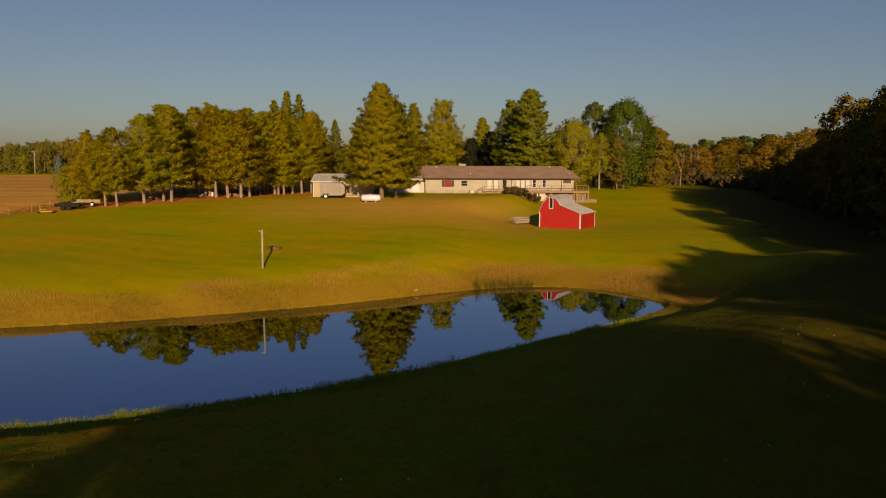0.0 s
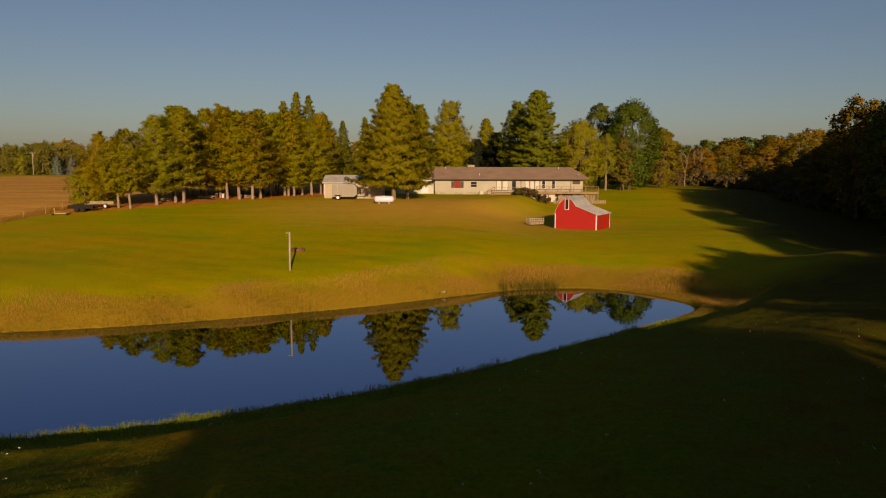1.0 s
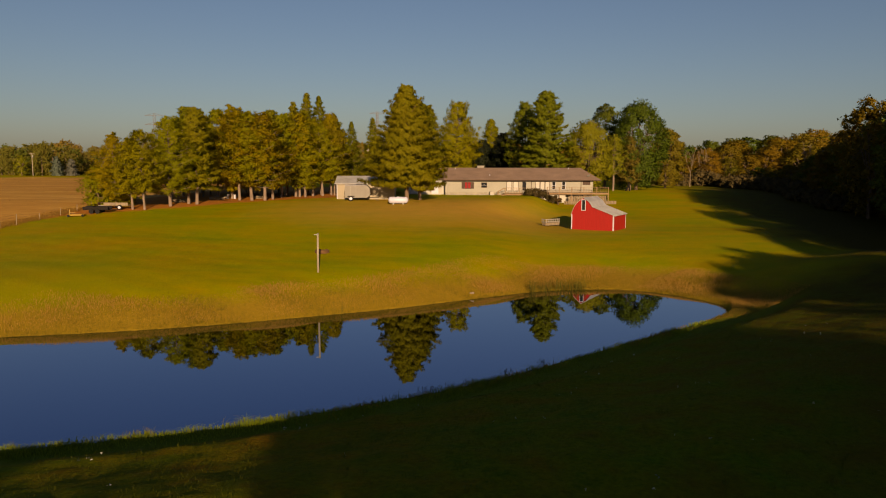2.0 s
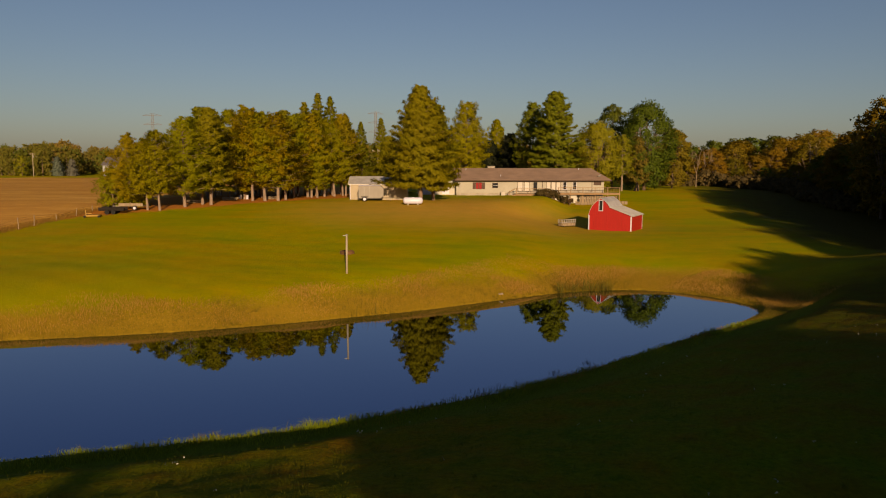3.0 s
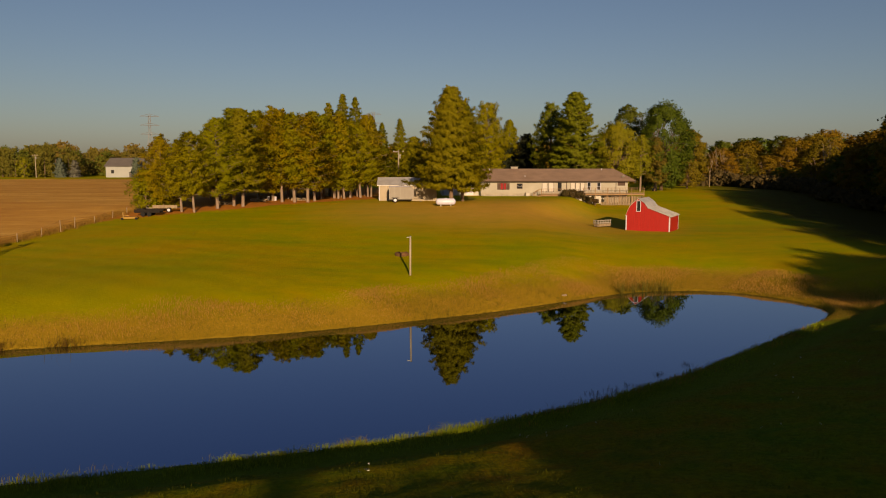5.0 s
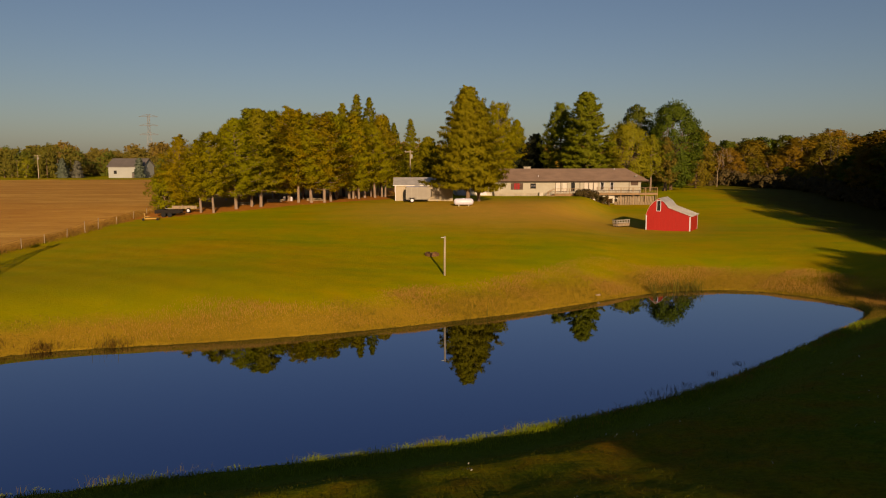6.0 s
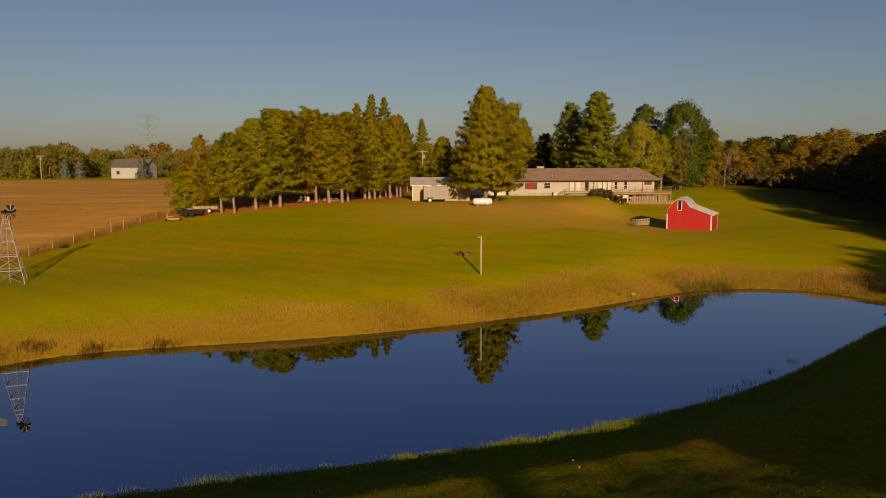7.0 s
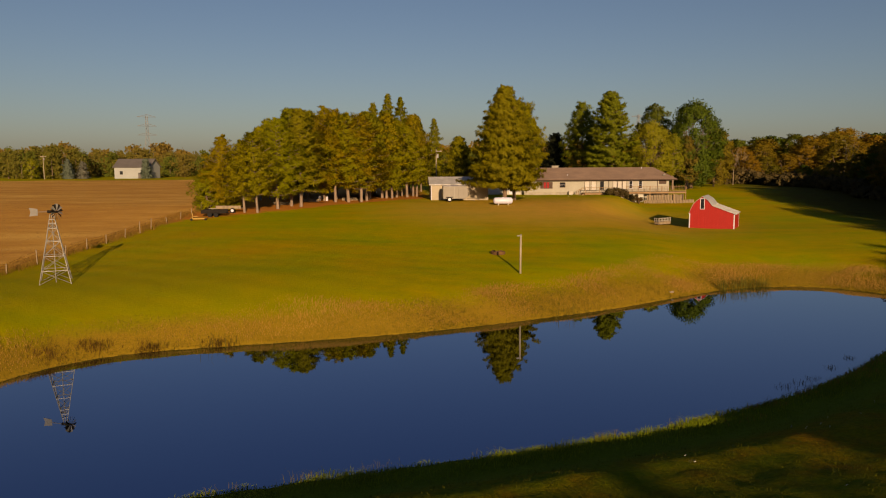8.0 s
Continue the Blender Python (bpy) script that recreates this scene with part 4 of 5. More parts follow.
def house():
    ob = thing("house", Matrix(), "long cream ranch house with a brown hipped shingle roof", "house")
    # walls 0.25 thick round the main body; the basement shows at the lower end
    wall = part("wall", boxes((HX0, HX1, HY, HY + 0.25, FLOOR - 0.15, EAVE), (HX0, HX1, HYB - 0.25, HYB, FLOOR - 0.15, EAVE),
                              (HX0, HX0 + 0.25, HY + 0.25, HYB - 0.25, FLOOR - 0.15, EAVE), (HX1 - 0.25, HX1, HY + 0.25, HYB - 0.25, FLOOR - 0.15, EAVE)), SIDING, ob)
    part("foundation", boxes((HX0 + 0.05, 14.2, HY + 0.04, HYB, 4.6, FLOOR - 0.15)), BLOCK, ob, "grey block foundation")
    base = part("basement_wall", boxes((14.2, HX1 - 0.05, HY + 0.04, HYB, 2.6, FLOOR - 0.15)), SIDING_W, ob, "white walk-out basement wall")
    # lapped siding courses
    for k in range(10):
        z = FLOOR - 0.13 + k * 0.215
        part("siding_course", boxes((HX0, HX1, HY - 0.014, HY - 0.001, z, z + 0.205)), SIDING, wall)
    # hip roof
    o = 0.75
    x0, x1, y0, y1 = HX0 - 0.3, HX1 + o + 0.5, HY - o, HYB + o
    ym = (y0 + y1) / 2
    def hip(z_off, shrink):
        return [(x0, y0 + shrink, EAVE + z_off), (x1 - shrink, y0 + shrink, EAVE + z_off), (x1 - shrink, y1 - shrink, EAVE + z_off), (x0, y1 - shrink, EAVE + z_off), (x0, ym, RIDGE + z_off), (x1 - 2.6, ym, RIDGE + z_off)]
    v = hip(0.10, 0) + hip(-0.06, 0)
    f = [(0, 1, 5, 4), (1, 2, 5), (2, 3, 4, 5), (0, 4, 3), (6, 10, 11, 7), (7, 11, 8), (8, 11, 10, 9), (6, 9, 10), (0, 6, 7, 1), (1, 7, 8, 2), (2, 8, 9, 3), (3, 9, 6, 0)]
    roof = mesh_from("roof", v, f, SHINGLE, ob)
    roof["label"] = "brown asphalt shingle roof"
    # shingle courses on the front slope, each a thin lapped strip
    rise = (RIDGE - EAVE) / (ym - y0)
    n = 26
    for k in range(n):
        a, b = k / n, (k + 1) / n
        xa, xb = x1 - 2.6 * a, x1 - 2.6 * b
        ya, yb = y0 + (ym - y0) * a, y0 + (ym - y0) * b
        za, zb = EAVE + 0.10 + rise * (ya - y0), EAVE + 0.10 + rise * (yb - y0)
        mesh_from("shingle_course", [(x0, ya, za + 0.022), (xa, ya, za + 0.022), (xb, yb, zb + 0.006), (x0, yb, zb + 0.006), (x0, ya, za + 0.002), (xa, ya, za + 0.002)], [(0, 1, 2, 3), (4, 5, 1, 0)], SHINGLE, roof)
    part("fascia", boxes((x0, x1, y0 - 0.03, y0 - 0.002, EAVE - 0.10, EAVE + 0.09), (x1 + 0.002, x1 + 0.03, y0, y1, EAVE - 0.10, EAVE + 0.09)), SHUTTER, ob, "dark brown fascia")
    part("gutter", boxes((x0, x1, y0 - 0.12, y0 - 0.032, EAVE - 0.03, EAVE + 0.06), bevel=0.01), SHUTTER, ob)
    # garage wing, set back
    gx0, gy = -10.2, HY + 1.7
    part("wing_wall", boxes((gx0, HX0, gy, HYB - 1, 4.9, EAVE - 0.1)), SIDING_W, ob, "white garage wing")
    wv = [(gx0 - 0.6, gy - 0.7, EAVE + 0.05), (x0 + 0.02, gy - 0.7, EAVE + 0.05), (x0 + 0.02, HYB - 0.4, EAVE + 0.05), (gx0 - 0.6, HYB - 0.4, EAVE + 0.05), (gx0 + 3.4, ym, RIDGE + 0.06), (x0 + 0.02, ym, RIDGE + 0.06)]
    wf = [(0, 1, 5, 4), (1, 2, 5), (2, 3, 4, 5), (3, 0, 4), (3, 2, 1, 0)]
    part_roof = mesh_from("wing_roof", wv, wf, SHINGLE, ob)
    for a in (-9.8, -5.7):
        w = 2.4 if a < -6 else 1.3
        d = part("garage_door", boxes((a, a + w, gy - 0.03, gy + 0.03, 5.5, 7.45), bevel=0.01), WHITE, ob, "white panelled garage door")
        for r in range(4):
            part("door_panel", boxes((a + 0.06, a + w - 0.06, gy - 0.05, gy - 0.031, 5.56 + r * 0.47, 5.96 + r * 0.47), bevel=0.008), WHITE, d)
    # chimney, vents, dish
    ch = part("chimney", boxes((3.0, 4.3, ym + 0.35, ym + 1.15, RIDGE - 0.8, RIDGE + 0.38), bevel=0.02), BLOCK, ob, "pale masonry chimney")
    part("chimney_cap", boxes((2.92, 4.38, ym + 0.27, ym + 1.23, RIDGE + 0.38, RIDGE + 0.48), bevel=0.02), BLOCK, ch)
    for vx, f in ((-1.2, 0.86), (5.0, 0.30), (20.0, 0.88)):
        vy = y0 + (ym - y0) * f
        vz = EAVE + rise * (vy - y0)
        part("vent_pipe", rod(bmesh.new(), (vx, vy, vz), (vx, vy, vz + 0.42), 0.06), WHITE, ob, "white vent pipe")
    dish = bmesh.new()
    bmesh.ops.create_uvsphere(dish, u_segments=14, v_segments=8, radius=0.42)
    bmesh.ops.delete(dish, geom=[q for q in dish.verts if q.co.z > -0.2], context="VERTS")
    bmesh.ops.transform(dish, matrix=pose(23.0, y0 + 1.6, EAVE + 1.0, -50, 0, 20), verts=dish.verts)
    dd = part("satellite_dish", dish, GALV, ob, "grey satellite dish", True)
    part("mast", rod(bmesh.new(), (23.0, y0 + 1.7, EAVE + 0.3), (23.0, y0 + 1.65, EAVE + 0.85), 0.03), GALV, dd)
    # front openings
    rw = window(ob, 0.42, 1.42, 6.55, 7.65, HY - 0.015, True, RED_CURTAIN, 0, edge=SHUTTER)
    rw["label"] = "window with red curtain and brown shutters"
    part("mullion", boxes((0.85, 0.99, HY - 0.06, HY - 0.036, 6.55, 7.65)), SHUTTER, rw)
    window(ob, 3.45, 4.35, 6.75, 7.55, HY - 0.015, edge=SHUTTER)
    for a in (8.05, 9.25):
        window(ob, a, a + 0.85, 6.15, 7.75, HY - 0.015, bars=1, pane=BLIND, edge=SHUTTER)
    dr = part("door", boxes((10.75, 11.7, HY - 0.05, HY + 0.03, 5.98, 7.9), bevel=0.01), SIDING, ob, "cream patio door")
    part("door_glass", boxes((10.88, 11.57, HY - 0.062, HY - 0.051, 6.2, 7.75)), GLASS, dr)
    for a in (13.3, 14.2, 15.1):
        window(ob, a, a + 0.7, 6.2, 7.75, HY - 0.015, bars=0, pane=BLIND, edge=SHUTTER)
    for a in (16.35, 18.15):
        window(ob, a, a + 0.55, 6.45, 7.75, HY - 0.015)
    # no real recess: a dark panel on the wall gives the porch's shade
    part("porch_recess", boxes((21.9, 23.3, HY - 0.02, HY + 0.1, 7.2, 8.0)), SHUTTER, ob, "dark flat panel standing in for the porch's shade")
    for a in (12.5, 21.6):
        part("downpipe", rod(bmesh.new(), (a, HY - 0.09, FLOOR), (a, HY - 0.09, EAVE - 0.05), 0.05, sides=6), SHUTTER, ob, "brown downpipe")
    # basement door and window under the deck
    part("basement_bay", boxes((15.6, 18.5, 133.5, HY + 0.03, 3.0, 5.55), bevel=0.01), SIDING_W, ob, "white basement bay")
    bd = part("basement_door", boxes((16.2, 16.9, 133.45, 133.52, 3.7, 5.2)), GLASS, ob, "dark basement glass door")
    for r in ((16.12, 16.2), (16.9, 16.98)):
        part("frame", boxes((r[0], r[1], 133.42, 133.51, 3.7, 5.28)), WHITE, bd)
    part("ac_unit", boxes((4.9, 5.6, HY - 0.9, HY - 0.2, 5.35, 6.0), bevel=0.03), CONCRETE, ob, "pale air conditioner box")
    return ob


house()


def deck(name, x0, x1, y0, y1, z, stairs, label):
    ob = thing(name, pose(x0, y0, z), label, "deck")
    W, D = x1 - x0, y1 - y0
    n = int(D / 0.15)
    for k in range(n):
        part("board", boxes((0, W, k * 0.15, k * 0.15 + 0.138, -0.04, 0)), DECKWOOD, ob)
    part("rim_joist", boxes((0, W, -0.05, -0.005, -0.30, -0.005)), DECKWOOD, ob)
    m = max(2, round(W / 2.2))
    for k in range(m + 1):
        u = 0.08 + k * (W - 0.16) / m
        drop = gz(x0 + u, y0) - z - 0.2
        part("post", boxes((u - 0.06, u + 0.06, 0.0, 0.12, drop, -0.045)), DECKWOOD, ob)
        part("rail_post", boxes((u - 0.045, u + 0.045, 0.0, 0.09, 0.0, 0.98)), DECKWOOD, ob)
    part("top_rail", boxes((0, W, -0.03, 0.11, 0.98, 1.03)), DECKWOOD, ob)
    part("lower_rail", boxes((0, W, 0.02, 0.07, 0.16, 0.21)), DECKWOOD, ob)
    for k in range(int(W / 0.28)):
        u = 0.15 + k * 0.28
        part("baluster", boxes((u, u + 0.03, 0.03, 0.06, 0.21, 0.98)), DECKWOOD, ob)
    if stairs:
        for k in range(3):
            part("step", boxes((-0.3 - 0.3 * k, 0 - 0.3 * k, 0.2, 1.4, -0.19 * (k + 1), -0.19 * (k + 1) + 0.04)), DECKWOOD, ob)
        for y in (0.16, 1.4):
            bm = bmesh.new()
            prism(bm, [(0, -0.3), (0, 0), (-1.1, -0.62), (-1.1, -0.75)], "y", y, y + 0.04)
            part("stringer", bm, DECKWOOD, ob)
            bm = bmesh.new()
            prism(bm, [(0.1, 0.95), (0.1, 1.03), (-1.15, 0.35), (-1.15, 0.27)], "y", y, y + 0.05)
            part("stair_rail", bm, DECKWOOD, ob)
            part("rail_post", boxes((-1.15, -1.07, y, y + 0.06, -0.8, 0.33)), DECKWOOD, ob)
    return ob


deck("deck", 7.4, 12.8, 132.7, HY - 0.06, 5.72, True, "weathered wooden deck with steps along the house")
deck("deck", 15.0, 26.2, 132.9, HY - 0.06, 5.86, False, "raised weathered wooden deck over the walk-out basement")


# ---- timber retaining walls below the deck ----
def retaining(x0, y0, x1, y1, bow, tall, label):
    ob = thing("retaining_wall", Matrix(), label, "retaining wall")
    n = int(math.hypot(x1 - x0, y1 - y0) / 0.30)
    for k in range(n):
        f = (k + 0.5) / n
        x, y = x0 + (x1 - x0) * f, y0 + (y1 - y0) * f - bow * math.sin(math.pi * f)
        g = gz(x, y)
        bm = boxes((x - 0.11, x + 0.11, y - 0.09, y + 0.09, g - 0.3, g + tall * (0.94 + 0.09 * random.random())), bevel=0.02)
        part("timber", bm, RETWOOD, ob)
    return ob


retaining(17.8, 131.2, 27.4, 132.2, 0.6, 0.55, "low curved wall of upright grey timbers")
retaining(18.9, 133.0, 26.2, 134.0, 0.4, 1.35, "taller wall of upright grey timbers under the deck")


# ---- shrubs beside the deck ----
def shrub(x, y, r, tall, seed):
    rng = np.random.default_rng(seed)
    ob = thing("shrub", on_ground(x, y), "dark reddish clipped shrub beside the deck", "shrub", "shrubs by the deck")
    c = [(r * 0.7 * math.cos(a) * q, r * 0.7 * math.sin(a) * q, tall * h) for a, q, h in ((rng.random() * 6.28, rng.random() ** 0.5, 0.2 + 0.6 * rng.random()) for _ in range(26))]
    tri_mesh("foliage", leaf_cloud(rng, c, r * 0.38, 70, 0.14, 0.8), L_BUSH, ob)
    bm = bmesh.new()
    for k in range(5):
        a = k * 1.26
        rod(bm, (0, 0, -0.1), (r * 0.5 * math.cos(a), r * 0.5 * math.sin(a), tall * 0.7), 0.03, 0.01, 5)
    part("stem", bm, BARK, ob)


for k, (x, y, r, h) in enumerate(((11.6, 131.7, 1.1, 1.5), (12.8, 131.5, 1.2, 1.6), (13.9, 131.3, 1.1, 1.8), (14.8, 131.1, 0.8, 1.9), (15.7, 130.6, 0.9, 1.6), (16.6, 130.2, 0.7, 1.3))):
    shrub(x, y, r, h, 80 + k)


# ---- tan shed, cargo trailer, gas tank ----
def shed():
    z = gz(-16.5, 120) - 0.05
    ob = thing("shed", pose(-20.9, 119.7, z), "tan steel shed with a grey metal roof", "shed")
    W, D, E, R = 9.2, 6.5, 2.55, 3.65
    wall = part("wall", boxes((0, W, 0, D, -0.2, E)), TAN, ob)
    bm = bmesh.new()
    prism(bm, [(0.0, E), (D, E), (D / 2, R - 0.05)], "x", 0.02, W - 0.02)
    part("gable", bm, TAN, ob)
    for s in (0, 1):
        bm = bmesh.new()
        ya, yb = (-0.3, D / 2) if s == 0 else (D + 0.3, D / 2)
        za = E - 0.3 * (R - E) / (D / 2)
        prism(bm, [(ya, za + 0.02), (yb, R + 0.02), (yb, R + 0.08), (ya, za + 0.08)], "x", -0.35, W + 0.35)
        sheet = part("roof_sheet", bm, METAL_ROOF, ob, "grey metal roof")
        if s == 0:
            for k in range(20):
                u = -0.3 + k * (W + 0.6) / 19
                bm = bmesh.new()
                prism(bm, [(ya, za + 0.085), (yb, R + 0.085), (yb, R + 0.11), (ya, za + 0.11)], "x", u - 0.02, u + 0.02)
                part("rib", bm, METAL_ROOF, sheet)
    for k in range(23):
        u = 0.2 + k * (W - 0.4) / 22
        part("siding_rib", boxes((u - 0.025, u + 0.025, -0.02, -0.001, -0.1, E - 0.1)), TAN, wall)
    part("door", boxes((4.4, 5.3, -0.04, -0.021, 0.0, 2.0), bevel=0.008), TAN, ob, "tan walk door")
    part("corner_trim", boxes((-0.04, 0.06, -0.04, 0.06, -0.2, E)), WHITE, ob)


shed()


def wheel(parent, x, y, z, r, w):
    bm = bmesh.new()
    rod(bm, (x, y - w / 2, z), (x, y + w / 2, z), r, sides=18)
    t = part("wheel", bm, TYRE, parent, "black tyre")
    bm = bmesh.new()
    rod(bm, (x, y - w / 2 - 0.01, z), (x, y - w / 2 + 0.03, z), r * 0.62, sides=14)
    part("rim", bm, WHITE, t, "white steel rim")


def cargo_trailer():
    ob = thing("cargo_trailer", on_ground(-19.2, 115.6, 2) @ Matrix.Diagonal((1.18, 1.1, 1.12, 1)), "silver enclosed cargo trailer parked before the shed", "trailer")
    bm = bmesh.new()
    prism(bm, [(0, 0.40), (2.9, 0.40), (3.3, 0.75), (3.3, 1.75), (2.95, 2.15), (0, 2.15)], "y", 0, 1.7)
    bmesh.ops.bevel(bm, geom=list(bm.edges), offset=0.04, segments=1, affect="EDGES")
    body = part("body", bm, TRAILER, ob)
    part("side_door", boxes((2.0, 2.75, -0.03, -0.002, 0.5, 2.0), bevel=0.01), TRAILER, ob)
    for u in (0.02, 0.75, 1.45):
        part("panel_seam", boxes((u, u + 0.03, -0.012, 0.0, 0.45, 2.1)), GALV, ob)
    part("roof_cap", boxes((0.02, 2.9, 0.02, 1.68, 2.15, 2.2), bevel=0.02), WHITE, ob)
    part("fender", boxes((0.35, 1.25, -0.25, 0.0, 0.62, 0.68), bevel=0.02), DARKSTEEL, ob, "black mudguard")
    part("drawbar", boxes((3.2, 4.5, 0.8, 0.9, 0.40, 0.48)), DARKSTEEL, ob, "dark steel drawbar")
    part("jack", rod(bmesh.new(), (4.2, 0.85, 0.02), (4.2, 0.85, 0.8), 0.03), GALV, ob)
    wheel(ob, 0.8, -0.12, 0.33, 0.33, 0.2)
    wheel(ob, 0.8, 1.8, 0.33, 0.33, 0.2)


cargo_trailer()


def gas_tank():
    ob = thing("propane_tank", on_ground(-12.15, 110.0, 0), "white horizontal propane tank on feet in the lawn", "gas tank")
    L, R = 2.95, 0.50
    bm = bmesh.new()
    bmesh.ops.create_uvsphere(bm, u_segments=20, v_segments=12, radius=R)
    bmesh.ops.rotate(bm, cent=(0, 0, 0), matrix=Matrix.Rotation(math.pi / 2, 3, "Y"), verts=bm.verts)
    for v in bm.verts:
        v.co.x = v.co.x * 0.8 + (L - 0.8) * (0.5 if v.co.x > 1e-4 else -0.5 if v.co.x < -1e-4 else 0)
        v.co += Vector((L / 2, 0, 0.64))
    part("vessel", bm, TANK, ob, "", True)
    part("dome_lid", rod(bmesh.new(), (L / 2, 0, 1.10), (L / 2, 0, 1.17), 0.2, 0.17, 14), WHITE, ob, "white valve dome")
    for x in (0.75, 2.2):
        part("foot", boxes((x - 0.08, x + 0.08, -0.34, 0.34, -0.1, 0.26), bevel=0.01), GALV, ob)


gas_tank()


# ---- hay wagon rack beside the barn ----
def rack_wagon():
    ob = thing("farm_wagon", on_ground(9.5, 102.2, 30) @ Matrix.Diagonal((1, 1, 0.8, 1)), "low wagon with pale slatted sides by the barn", "wagon")
    L, W = 2.5, 0.9
    part("bed", boxes((0, L, -W, 0, 0.5, 0.6), bevel=0.01), RETWOOD, ob, "grey timber bed")
    part("skirt", boxes((0.1, L - 0.1, -W, -W + 0.06, 0.12, 0.49), (0.02, 0.08, -W + 0.1, -0.1, 0.12, 0.49)), RETWOOD, ob, "grey timber skirt")
    for z in (0.70, 1.12):
        part("side_rail", boxes((0, L, -W, -W + 0.05, z, z + 0.1)), SLAT, ob, "pale weathered rail")
        part("end_rail", boxes((-0.05, -0.002, -W, 0, z, z + 0.1)), SLAT, ob, "pale weathered rail")
    for k in range(8):
        u = 0.02 + k * 0.32
        part("slat", boxes((u, u + 0.12, -W - 0.03, -W - 0.002, 0.62, 1.26)), SLAT, ob, "pale weathered slat")
    for k in range(3):
        u = -W + 0.05 + k * 0.32
        part("slat", boxes((-0.08, -0.052, u, u + 0.12, 0.62, 1.26)), SLAT, ob, "pale weathered slat")
    for x in (0.4, L - 0.4):
        for y in (-0.15, -W + 0.2):
            part("wheel", rod(bmesh.new(), (x, y - 0.07, 0.27), (x, y + 0.07, 0.27), 0.27, sides=16), TYRE, ob, "black tyre")


rack_wagon()


# ---- post by the pond, fire ring ----
def light_post():
    ob = thing("lawn_post", on_ground(-15.74, 64.1), "pale weathered timber post standing in the lawn", "post")
    part("shaft", rod(bmesh.new(), (0, 0, -0.3), (0.03, 0, 3.35), 0.10, 0.08, 12), POSTWOOD, ob, "", True)
    part("bracket", boxes((-0.30, 0.0, -0.03, 0.03, 3.26, 3.33), bevel=0.01), GALV, ob, "short grey metal bracket")
    part("cap", rod(bmesh.new(), (0.03, 0, 3.35), (0.03, 0, 3.41), 0.11, 0.07, 12), GALV, ob)


light_post()


def fire_ring():
    ob = thing("fire_ring", on_ground(-16.55, 72.4) @ Matrix.Diagonal((0.72, 0.72, 1.0, 1)), "low rusty ring of stones round a burnt patch", "fire ring")
    rng = random.Random(4)
    for k in range(16):
        a0, a1 = k * 2 * math.pi / 16, (k + 0.96) * 2 * math.pi / 16
        h = 0.24 + rng.uniform(-0.04, 0.05)
        bm = bmesh.new()
        ring = [(r * math.cos(a), r * math.sin(a), z) for z in (-0.1, h) for r in (0.78, 0.98 + rng.uniform(-0.03, 0.03)) for a in (a0, a1)]
        v = [bm.verts.new(p) for p in ring]
        for f in ((0, 1, 3, 2), (4, 6, 7, 5), (2, 3, 7, 6), (0, 4, 5, 1), (0, 2, 6, 4), (1, 5, 7, 3)):
            bm.faces.new([v[i] for i in f])
        bmesh.ops.recalc_face_normals(bm, faces=bm.faces)
        part("stone", bm, RUST, ob)
    bm = bmesh.new()
    bmesh.ops.create_cone(bm, cap_ends=True, segments=16, radius1=0.76, radius2=0.4, depth=0.2)
    bmesh.ops.translate(bm, vec=(0, 0, 0.08), verts=bm.verts)
    part("ash_bed", bm, BLOCK, ob, "grey ash")


fire_ring()


